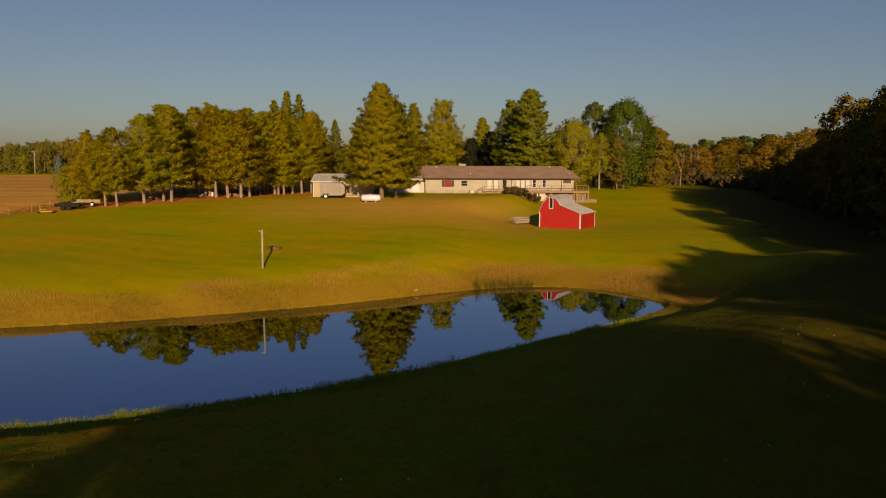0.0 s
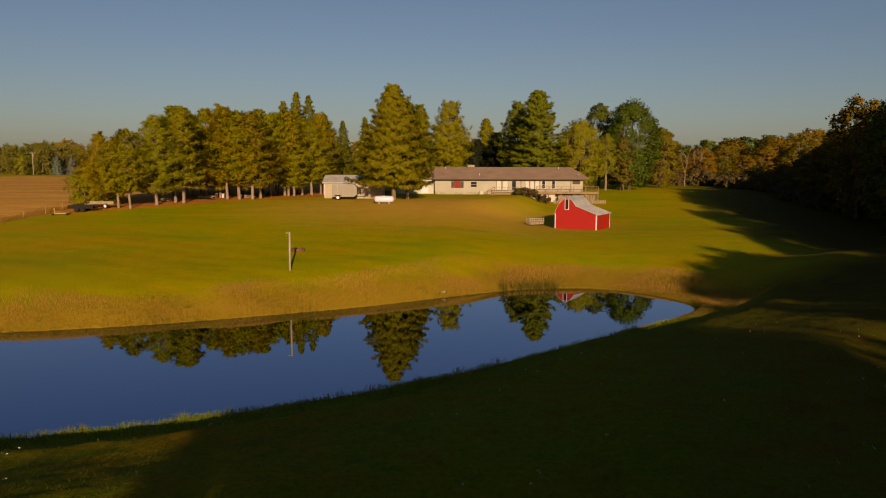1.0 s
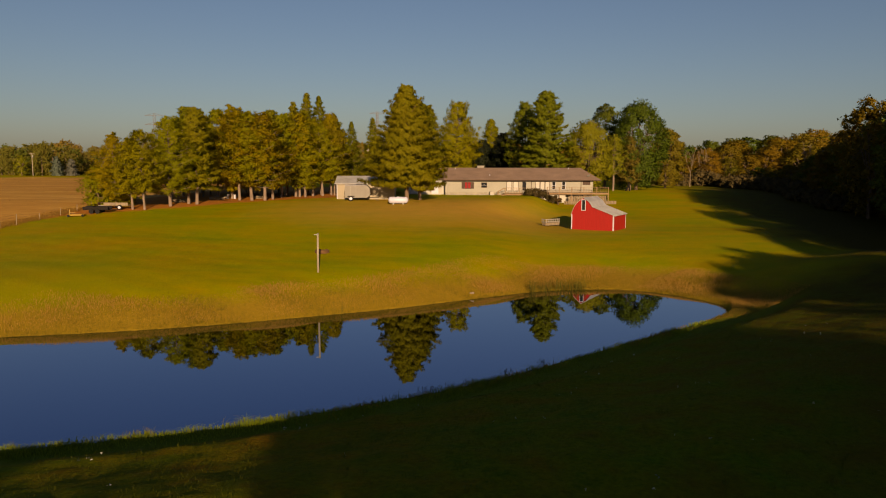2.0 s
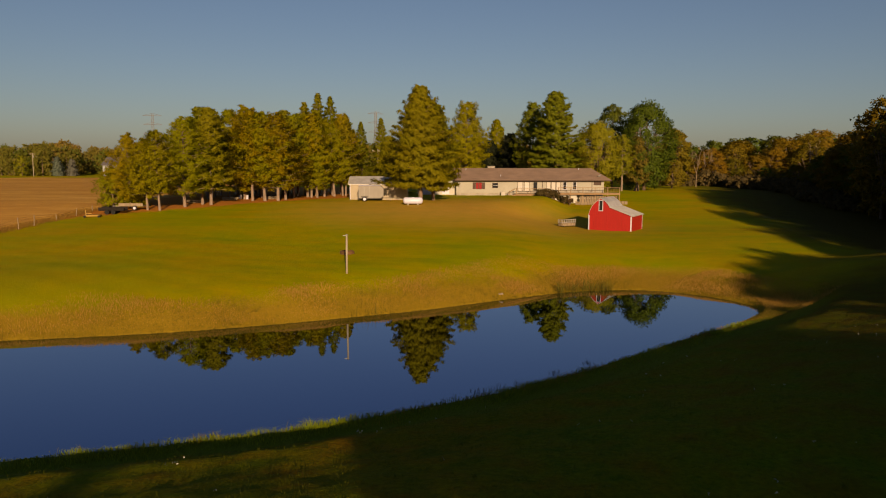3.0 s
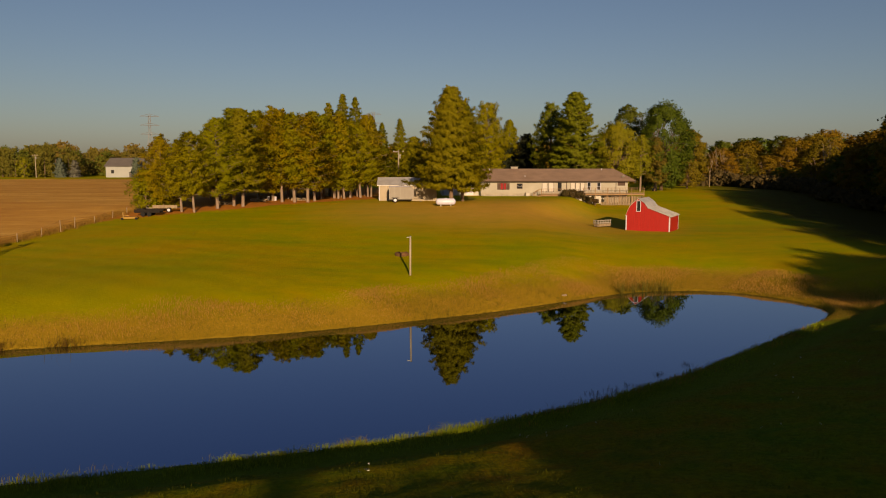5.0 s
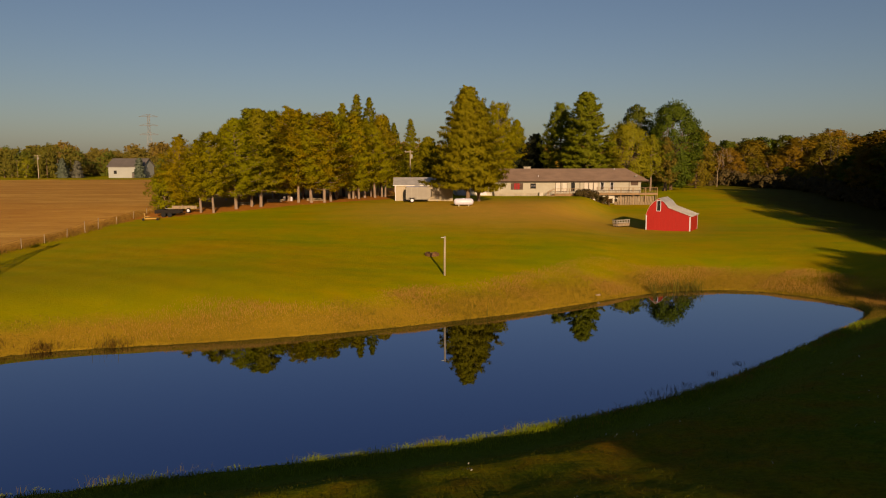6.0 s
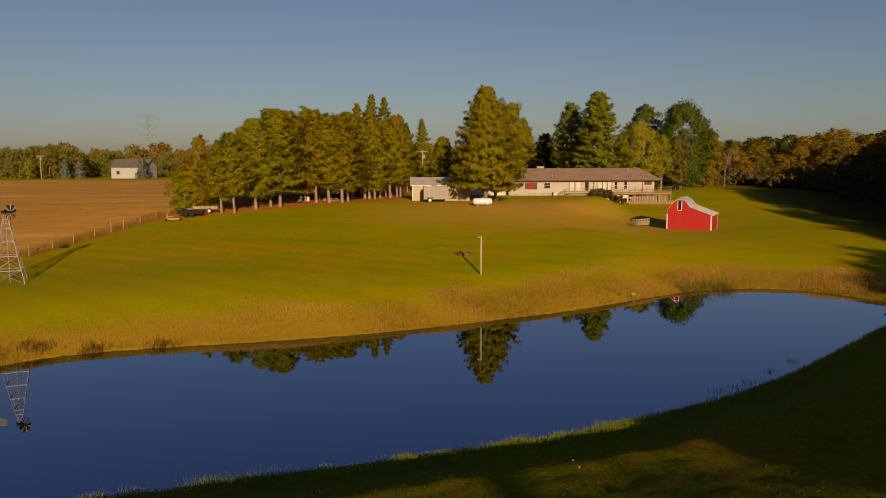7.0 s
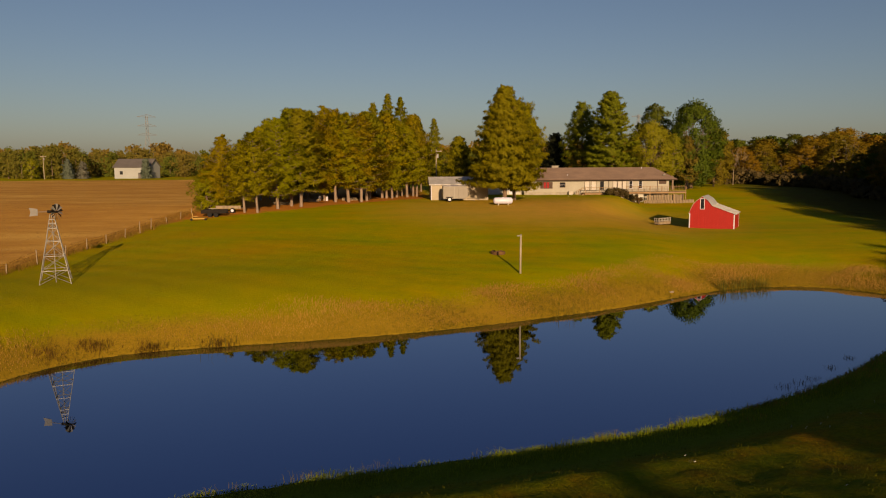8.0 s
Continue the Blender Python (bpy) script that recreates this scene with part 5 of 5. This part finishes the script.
# ---- windmill ----
def windmill():
    ob = thing("windmill", on_ground(-52.25, 58.0, 21), "small galvanised lattice windmill with tail vane", "windmill")
    H, B, T = 5.15, 1.06, 0.12
    corner = lambda f, k: Vector(((B + (T - B) * f) * (1, -1, -1, 1)[k], (B + (T - B) * f) * (1, 1, -1, -1)[k], H * f))
    for k in range(4):
        part("leg", rod(bmesh.new(), corner(-0.03, k), corner(1, k), 0.03, 0.025, 6), GALV, ob)
    levels = [0.0, 0.19, 0.40, 0.61, 0.80, 0.87, 0.93]
    for f in levels[1:]:
        for k in range(4):
            part("girt", rod(bmesh.new(), corner(f, k), corner(f, (k + 1) % 4), 0.028, sides=5), GALV, ob)
    for f0, f1 in zip(levels[:-2], levels[1:-1]):
        for k in range(4):
            part("brace", rod(bmesh.new(), corner(f0, k), corner(f1, (k + 1) % 4), 0.018, sides=4), GALV, ob)
            part("brace", rod(bmesh.new(), corner(f0, (k + 1) % 4), corner(f1, k), 0.018, sides=4), GALV, ob)
    part("pump_rod", rod(bmesh.new(), (0, 0, 0), (0, 0, H), 0.03), GALV, ob)
    # local axis of the wheel: it faces +x, the tail trails to -x
    hub = Vector((0.42, 0, H + 0.2))
    swing = Matrix.Rotation(radians(-36), 4, "Z")
    head = part("wheel", rod(bmesh.new(), swing @ Vector((-0.3, 0, H + 0.2)), swing @ Vector((0.48, 0, H + 0.2)), 0.12, 0.09, 10), DARKSTEEL, ob, "bladed wind wheel")
    face = swing @ pose(hub.x, hub.y, hub.z, 0, 0, 90)
    for k in range(14):
        a = k * 2 * math.pi / 14
        bm = bmesh.new()
        w0, w1, r0, r1 = 0.035, 0.115, 0.14, 0.60
        vs = [bm.verts.new(p) for p in ((-w0, 0.03, r0), (w0, -0.03, r0), (w1, -0.08, r1), (-w1, 0.06, r1))]
        vb = [bm.verts.new(v.co + Vector((0, 0.012, 0))) for v in vs]
        bm.faces.new(vs)
        bm.faces.new(vb[::-1])
        for i in range(4):
            bm.faces.new((vs[i], vs[(i + 1) % 4], vb[(i + 1) % 4], vb[i]))
        bmesh.ops.transform(bm, matrix=face @ Matrix.Rotation(a, 4, "Y"), verts=bm.verts)
        part("blade", bm, DARKSTEEL if k % 2 else GALV, head)
    part("tail_boom", rod(bmesh.new(), swing @ Vector((-0.3, 0, H + 0.2)), swing @ Vector((-1.3, 0, H + 0.16)), 0.025, sides=6), GALV, ob)
    bm = bmesh.new()
    prism(bm, [(-1.2, H - 0.10), (-1.2, H + 0.40), (-1.95, H + 0.48), (-1.82, H + 0.15), (-1.95, H - 0.18)], "y", -0.01, 0.01)
    bmesh.ops.transform(bm, matrix=swing, verts=bm.verts)
    part("tail_vane", bm, GALV, ob, "grey tail vane")


windmill()


# ---- fence along the field ----
def fence():
    ob = thing("field_fence", Matrix(), "wire fence on weathered posts along the stubble field", "fence")
    rng = random.Random(6)
    tops = []
    for k in range(13):
        y = 58 + 3.9 * k + rng.uniform(-0.9, 0.9)
        x = FENCE_EDGE - FENCE_SLOPE * y
        z = gz(x, y)
        h = rng.uniform(0.8, 1.4)
        p = Vector((x + rng.uniform(-0.12, 0.12), y, z + h))
        part("post", rod(bmesh.new(), (x, y, z - 0.2), p, 0.055, 0.045, 6), RETWOOD, ob)
        tops.append((Vector((x, y, z)), p))
    for f in (0.45, 0.7, 0.92):
        bm = bmesh.new()
        for (a, b), (c, d) in zip(tops, tops[1:]):
            rod(bm, a.lerp(b, f), c.lerp(d, f), 0.008, sides=3)
        part("wire", bm, RUST, ob)


fence()


# ---- machines and clutter at the grove's edge ----
def tow_blade():
    ob = thing("mower_deck", on_ground(-52.4, 95.6, 10), "old yellow mower deck abandoned in the grass", "mower deck")
    bm = boxes((0, 2.0, 0, 0.9, 0.12, 0.35), bevel=0.05)
    part("deck_shell", bm, YELLOW, ob)
    part("guard", boxes((0.2, 0.3, 0.2, 0.3, 0.3, 0.95), (0.2, 0.95, 0.2, 0.27, 0.5, 0.56)), YELLOW, ob)
    for x in (0.15, 1.85):
        part("wheel", rod(bmesh.new(), (x, -0.12, 0.16), (x, -0.02, 0.16), 0.16, sides=12), TYRE, ob)


tow_blade()


def flatbed():
    ob = thing("flatbed_trailer", on_ground(-51.9, 98.8, 4) @ Matrix.Diagonal((0.88, 0.9, 0.95, 1)), "low black flatbed trailer with a rail", "trailer")
    part("bed", boxes((0, 3.7, 0, 1.8, 0.5, 0.62), bevel=0.02), DARKSTEEL, ob)
    for y in (0, 1.74):
        part("side_rail", boxes((0, 3.7, y, y + 0.06, 0.62, 0.98)), DARKSTEEL, ob)
    part("tongue", boxes((3.7, 4.9, 0.85, 0.95, 0.5, 0.58)), DARKSTEEL, ob)
    for x in (1.3, 2.2):
        for y in (-0.12, 1.92):
            part("wheel", rod(bmesh.new(), (x, y - 0.1, 0.33), (x, y + 0.1, 0.33), 0.33, sides=18), TYRE, ob, "black tyre")
    part("load", boxes((0.3, 1.4, 0.3, 1.4, 0.62, 1.05), (2.3, 3.3, 0.4, 1.5, 0.62, 0.9), bevel=0.08), TYRE, ob, "dark covered load")


flatbed()


def boat_trailer():
    ob = thing("utility_trailer", on_ground(-51.0, 103.2, -4), "grey timber utility trailer under the pines", "trailer")
    part("bed", boxes((0, 3.4, 0, 1.5, 0.55, 0.66)), RETWOOD, ob)
    part("side_board", boxes((0, 3.4, -0.04, -0.002, 0.6, 0.98)), RETWOOD, ob)
    wheel(ob, 2.3, -0.16, 0.33, 0.33, 0.2)
    part("tongue", boxes((-1.2, 0, 0.7, 0.8, 0.5, 0.58)), GALV, ob)


boat_trailer()
rng = random.Random(12)
for k, (x, y) in enumerate(((-38.9, 121.6), (-37.7, 121.2))):
    ob = thing("pail", on_ground(x, y), "white plastic barrel standing under the pines", "barrel", "barrels under the pines")
    part("shell", rod(bmesh.new(), (0, 0, 0), (0, 0, 0.66), 0.22, 0.24, 14), WHITE, ob)
    part("lid", rod(bmesh.new(), (0, 0, 0.66), (0, 0, 0.70), 0.25, 0.25, 14), CONCRETE, ob)


def log_pile(x, y, turn, n, seed):
    rng = random.Random(seed)
    ob = thing("log_pile", on_ground(x, y, turn), "low pile of grey cut logs under the pines", "firewood", "log piles")
    for k in range(n):
        row, col = (0, k) if k < n * 0.6 else (1, k - int(n * 0.6) + 0.5)
        r = rng.uniform(0.10, 0.15)
        part("log", rod(bmesh.new(), (rng.uniform(-0.2, 0.2), col * 0.29, 0.12 + row * 0.23), (rng.uniform(2.0, 2.8), col * 0.29, 0.12 + row * 0.23), r, r * 0.9, 8), RETWOOD, ob)


log_pile(-44.6, 112.6, 8, 9, 1)
log_pile(-35.4, 121.8, -12, 7, 2)
log_pile(-41.0, 118.4, 15, 6, 3)


# ---- utility pole and pylons ----
def utility_pole(x, y, tall, label="wooden utility pole with a crossarm behind the shed"):
    ob = thing("utility_pole", on_ground(x, y), label, "utility pole")
    part("shaft", rod(bmesh.new(), (0, 0, -0.3), (0, 0, tall), 0.15, 0.1, 8), POSTWOOD, ob)
    part("crossarm", boxes((-1.1, 1.1, -0.06, 0.06, tall - 0.45, tall - 0.3)), POSTWOOD, ob)
    for x in (-0.95, 0.0, 0.95):
        part("insulator", rod(bmesh.new(), (x, 0, tall - 0.3), (x, 0, tall - 0.1), 0.05, sides=6), GALV, ob)
    part("transformer", rod(bmesh.new(), (0.3, 0, tall - 1.7), (0.3, 0, tall - 0.9), 0.2, sides=10), GALV, ob)


utility_pole(-18.4, 151.1, 8.4)


def pylon(x, y, tall):
    ob = thing("pylon", on_ground(x, y, 20), "distant grey steel lattice pylon", "pylon", "pylons")
    bm = bmesh.new()
    B, T = 4.2, 0.7
    cor = lambda f, k: Vector(((B + (T - B) * min(1, f * 1.5)) * (1, -1, -1, 1)[k], (B + (T - B) * min(1, f * 1.5)) * (1, 1, -1, -1)[k], tall * f))
    lv = [0, 0.15, 0.28, 0.4, 0.5, 0.6, 0.7, 0.8, 0.9, 1.0]
    for k in range(4):
        for a, b in zip(lv, lv[1:]):
            rod(bm, cor(a, k), cor(b, k), 0.12, sides=4)
            rod(bm, cor(a, k), cor(b, (k + 1) % 4), 0.09, sides=3)
            rod(bm, cor(b, k), cor(b, (k + 1) % 4), 0.09, sides=3)
    part("lattice_mast", bm, PYLON, ob)
    for f in (0.66, 0.82, 0.98):
        bm = bmesh.new()
        for s in (-1, 1):
            rod(bm, (0, 0, tall * f), (s * 6, 0, tall * f), 0.16, 0.1, 4)
            rod(bm, (0, 0, tall * f + 1.6), (s * 6, 0, tall * f), 0.12, 0.08, 4)
        part("crossarm", bm, PYLON, ob)


pylon(-191, 508, 37)
pylon(156, 557, 40)
pylon(-45, 560, 42)


# ---- far white barn and its yard ----
def far_barn():
    ob = thing("barn", on_ground(-136.5, 299, -8), "white steel barn with a dark roof across the field", "barn")
    W, D, E, R = 14.2, 9, 4.6, 7.5
    part("wall", boxes((0, W, 0, D, -0.5, E)), BLUEWHITE, ob)
    bm = bmesh.new()
    prism(bm, [(0, E), (D, E), (D / 2, R - 0.05)], "x", 0.05, W - 0.05)
    part("gable", bm, BLUEWHITE, ob)
    for ya, yb in ((-0.5, D / 2), (D + 0.5, D / 2)):
        bm = bmesh.new()
        za = E - 0.5 * (R - E) / (D / 2)
        prism(bm, [(ya, za + 0.02), (yb, R + 0.02), (yb, R + 0.2), (ya, za + 0.2)], "x", -0.5, W + 0.5)
        part("roof_sheet", bm, DARKROOF, ob, "dark grey roof")
    part("window", boxes((2.2, 3.4, -0.05, 0.02, 1.6, 2.9)), GLASS, ob)
    part("door", boxes((W - 4.6, W - 3.4, -0.05, 0.02, -0.2, 2.2)), DARKROOF, ob)


far_barn()


def far_house():
    ob = thing("house", on_ground(-112, 338, -25), "small pale house among the trees across the field", "house")
    part("wall", boxes((0, 9, 0, 7, -0.5, 3.2)), SIDING, ob)
    bm = bmesh.new()
    prism(bm, [(0, 3.2), (9, 3.2), (4.5, 6.0)], "y", 0.05, 6.95)
    part("gable", bm, SIDING, ob)
    for a, b in ((-0.5, 4.5), (9.5, 4.5)):
        bm = bmesh.new()
        prism(bm, [(a, 2.92), (b, 6.05), (b, 6.25), (a, 3.12)], "y", -0.4, 7.4)
        part("roof_sheet", bm, DARKROOF, ob)
    for x in (1.5, 5.5):
        part("window", boxes((x, x + 1.3, -0.05, 0.02, 1.0, 2.2)), GLASS, ob)


far_house()
for k, (x, y, s) in enumerate(((-122.5, 293, 7.8), (-148.5, 299, 6.6), (-153.5, 298, 7.6))):
    plant(conifer("blue_spruce", "pale blue spruce in the yard across the field", 90 + k, s, 2.4, 0.3, L_BLUE, BARK, "spruce", 0.7, 0.5, 0.16), x, y, 1, 0, True)
plant(broadleaf("maple_tree", "bright green maple across the field", 95, 10.5, 4.0, 0.5, L_YELLOW, BARK, 60, 40, 0.5, 0.2), -165, 293, 0.72, 0, True)
utility_pole(-159.5, 291, 9.0, "utility pole at the field's far edge")


# ---- log in the water ----
ob = thing("fallen_log", pose(-3.0, 64.0, WATER_LEVEL + 0.16, 0, -14, -28), "grey fallen branch lying across the bank into the water", "log")
part("log_stem", rod(bmesh.new(), (-1.3, 0, 0), (0.9, 0.1, 0), 0.05, 0.10, 8), BARE, ob)

# ---- grasses: far too many to count ----
def sward(rng, n, steep):
    """Normals of a sward seen as a whole: mostly upward, a little ragged."""
    soft = rng.normal(0, 0.16, (n, 3)) + np.array([0, -steep, 0.9])
    return soft / np.linalg.norm(soft, axis=1)[:, None]


def blades(rng, x, y, tall, lean, width, base=None, steep=0.25):
    """One bent blade of two triangles at each place, as loose triangles."""
    n = len(x)
    z = height(x, y) if base is None else base
    a = rng.random(n) * 2 * np.pi
    h = tall * (0.55 + 0.75 * rng.random(n))
    ox, oy = np.cos(a), np.sin(a)
    l = lean * h * rng.random(n)
    b = rng.random(n) * 2 * np.pi
    lx, ly = np.cos(b) * l, np.sin(b) * l
    w = width * (0.7 + 0.6 * rng.random(n))
    p0 = np.stack([x - ox * w, y - oy * w, z - 0.03], 1)
    p1 = np.stack([x + ox * w, y + oy * w, z - 0.03], 1)
    m0 = np.stack([x - ox * w * 0.7 + lx * 0.35, y - oy * w * 0.7 + ly * 0.35, z + h * 0.6], 1)
    m1 = np.stack([x + ox * w * 0.7 + lx * 0.35, y + oy * w * 0.7 + ly * 0.35, z + h * 0.6], 1)
    t = np.stack([x + lx, y + ly, z + h * (1 - 0.25 * lean)], 1)
    return np.concatenate([np.stack([p0, p1, m1], 1), np.stack([p0, m1, m0], 1), np.stack([m0, m1, t], 1)]), sward(rng, 3 * n, steep)


def patchy(x, y, s, seed):
    return 0.5 + 0.25 * (np.sin(x * s + seed + 2 * np.sin(y * s * 0.7)) + np.sin(y * s * 1.3 - seed + 2 * np.sin(x * s * 0.6)))


def field_of(n, seed, area, keep):
    rng = np.random.default_rng(seed)
    x = rng.uniform(area[0], area[1], n)
    y = rng.uniform(area[2], area[3], n)
    d = shore_distance(x, y)
    ok = keep(x, y, d, rng)
    return rng, x[ok], y[ok], d[ok]


def far_side(x, y):
    return y > 44 + 0.55 * np.clip(x, -60, 40)


# tall dry grass on the far bank
rng, x, y, d = field_of(620000, 1, (-64, 24, 36, 76), lambda x, y, d, r: far_side(x, y) & (d > 0.2) & (d < 9.5) & (r.random(len(x)) < S((d - 0.1) / 1.2) * (1 - S((d - 2.6 - 1.6 * S((x + 30) / 30) - 2.2 * patchy(x, y, 0.3, 1)) / 2.2)) * (0.25 + 0.75 * patchy(x, y, 0.8, 3)) * (0.30 + 0.70 * S((x + 40) / 16))))
tagged(tri_mesh("tall_grass", blades(rng, x, y, 0.07 + 0.27 * S((patchy(x, y, 0.45, 11) - 0.3) / 0.5), 1.3, 0.011, steep=0.5), G_TALL), "dry tan and rust tall grass along the pond bank", "grass", kind="stuff")
rng, x, y, d = field_of(420000, 2, (-64, 30, 36, 76), lambda x, y, d, r: far_side(x, y) & (d > -0.1) & (d < 8) & (r.random(len(x)) < (1 - S((d - 2.5) / 3)) * (0.25 + 0.75 * patchy(x, y, 0.5, 7))))
tagged(tri_mesh("bank_grass", blades(rng, x, y, 0.09 + 0.08 * S((x + 38) / 18), 1.1, 0.014), G_GREEN), "green grass along the water's far edge", "grass", kind="stuff")
# weeds on the near bank
rng, x, y, d = field_of(560000, 3, (-50, 22, 22, 58), lambda x, y, d, r: ~far_side(x, y) & (d > -0.15) & (d < 2.6) & (r.random(len(x)) < (1 - S((d - 0.9) / 1.8)) * np.where(x < -8, 0.45 + 0.55 * patchy(x, y, 1.1, 5), 0.15 + 0.85 * patchy(x, y, 1.1, 5) ** 2)))
tagged(tri_mesh("bank_weeds", blades(rng, x, y, 0.06 + 0.24 * patchy(x, y, 1.1, 5) + 0.14 * (patchy(x, y, 2.3, 8) > 0.72), 1.2, 0.012, steep=0.5), G_NEAR), "green weeds and seed heads on the near bank", "grass", kind="stuff")
rng, x, y, d = field_of(60000, 13, (-50, 22, 22, 58), lambda x, y, d, r: ~far_side(x, y) & (d > -0.1) & (d < 1.2) & (patchy(x, y, 1.7, 2) > 0.66))
tagged(tri_mesh("plume_grass", blades(rng, x, y, 0.50, 1.0, 0.007, steep=0.5), G_GREEN), "thin pale plumes of uncut grass on the near bank", "grass", kind="stuff")
rng, x, y, d = field_of(90000, 17, (-14, 22, 30, 62), lambda x, y, d, r: ~far_side(x, y) & (d > 0.35) & (d < 2.2) & (patchy(x, y, 1.3, 4) > 0.55) & (r.random(len(x)) < 1.3 - 0.6 * d))
tagged(tri_mesh("straw_grass", blades(rng, x, y, 0.10 + 0.22 * patchy(x, y, 1.3, 4), 1.2, 0.011, steep=0.5), G_FENCE), "straw-coloured uncut grass along the top of the near bank", "grass", kind="stuff")
# short rough turf on the near lawn
rng, x, y, d = field_of(230000, 4, (-44, 24, 12, 54), lambda x, y, d, r: ~far_side(x, y) & (d > 1.0) & (r.random(len(x)) < 0.06 + 0.94 * patchy(x, y, 5.0, 2) ** 2 * (0.4 + 0.6 * patchy(x, y, 0.8, 6))))
tagged(tri_mesh("rough_turf", blades(rng, x, y, 0.03 + 0.09 * patchy(x, y, 5.0, 2), 1.6, 0.012, steep=0.0), G_LAWN), "rough mown turf on the near slope", "grass", kind="stuff")
# white clover heads
rng, x, y, d = field_of(420, 5, (-20, 24, 14, 40), lambda x, y, d, r: ~far_side(x, y) & (d > 3) & (patchy(x, y, 0.8, 9) > 0.72))
tagged(tri_mesh("clover", leaf_cloud(rng, np.stack([x, y, height(x, y) + 0.15], 1), 0.05, 3, 0.05), FLOWER), "scattered small white flowers in the near grass", "flowers", kind="stuff")
# cattails on the far shore
rng, x, y, d = field_of(60000, 6, (-40, 16, 44, 68), lambda x, y, d, r: far_side(x, y) & (y > 46) & ((x < -2) | (y > 58)) & (d > -0.7) & (d < 0.9) & (((np.abs(x - 5.6) < 2.8) & (r.random(len(x)) < 0.75)) | (((np.abs(x + 13.3) < 1.2) & (r.random(len(x)) < 0.12))) | ((np.abs(x + 38) < 1.0) & (r.random(len(x)) < 0.08))))
tagged(tri_mesh("cattails", blades(rng, x, y, 1.15, 0.4, 0.014, np.full(len(x), WATER_LEVEL)), G_REED), "green and tan cattails standing in the shallows", "reeds", kind="stuff")
# rough grass along the fence
rng, x, y, d = field_of(60000, 7, (-70, -50, 40, 104), lambda x, y, d, r: (np.abs(x + FENCE_SLOPE * y - FENCE_EDGE + 1.2) < 1.9 * r.random(len(x)) ** 0.5))
tagged(tri_mesh("fence_grass", blades(rng, x, y, 0.45, 0.9, 0.018, steep=0.35), G_FENCE), "uncut dry grass along the field fence", "grass", kind="stuff")


# mown lawn and field stubble: short single tufts
def tufts(rng, x, y, tall, width):
    n = len(x)
    z = height(x, y)
    a = rng.random(n) * np.pi
    h = tall * (0.5 + rng.random(n))
    w = width * (0.6 + 0.8 * rng.random(n))
    lean = rng.normal(0, 0.35, (n, 2)) * h[:, None]
    c, s = np.cos(a) * w, np.sin(a) * w
    return np.stack([np.stack([x - c, y - s, z - 0.02], 1), np.stack([x + c, y + s, z - 0.02], 1), np.stack([x + lean[:, 0], y + lean[:, 1], z + h], 1)], 1), sward(rng, n, 0.25)


rng, x, y, d = field_of(70000, 10, (-150, -52, 48, 260), lambda x, y, d, r: (x + FENCE_SLOPE * y < FENCE_EDGE - 0.5) & (x < -52 - 0.02 * y) & (r.random(len(x)) < 0.3 + 0.7 * patchy(x * 0.35, y, 0.5, 2)))
tagged(tri_mesh("field_stubble", tufts(rng, x, y, 0.05, 0.05), G_STUB), "tan crop stubble across the field", "stubble", kind="stuff")


# dark sedge on the bank just above the water
q = []
rng = np.random.default_rng(200)
for x0, y0, r in ((-47.2, 45.2, 0.9), (-45.4, 46.9, 0.6), (-42.0, 47.4, 0.7), (-38.0, 48.2, 0.8)):
    q.append(rng.normal(0, 0.8 * r, (170, 2)) * np.array([1, 0.7]) + np.array([x0, y0 + 0.3]))
q = np.concatenate(q)
tagged(tri_mesh("sedge", blades(rng, q[:, 0], q[:, 1], 0.5, 0.8, 0.012), G_SEDGE), "rusty brown sedge on the bank by the water", "sedge", kind="stuff")
# thin dark weeds standing in the shallows by the near bank
q = []
for x0, y0, r in ((-6.1, 37.2, 0.5), (-5.0, 37.7, 0.45), (-3.9, 38.4, 0.5), (-1.7, 40.3, 0.35), (0.6, 42.4, 0.3)):
    q.append(rng.normal(0, 0.55 * r, (34, 2)) + np.array([x0, y0 + 0.25]))
q = np.concatenate(q)
tagged(tri_mesh("water_weeds", blades(rng, q[:, 0], q[:, 1], 0.20, 1.5, 0.008, np.full(len(q), WATER_LEVEL)), G_SEDGE), "thin dark weeds standing in the shallow water", "weeds", kind="stuff")
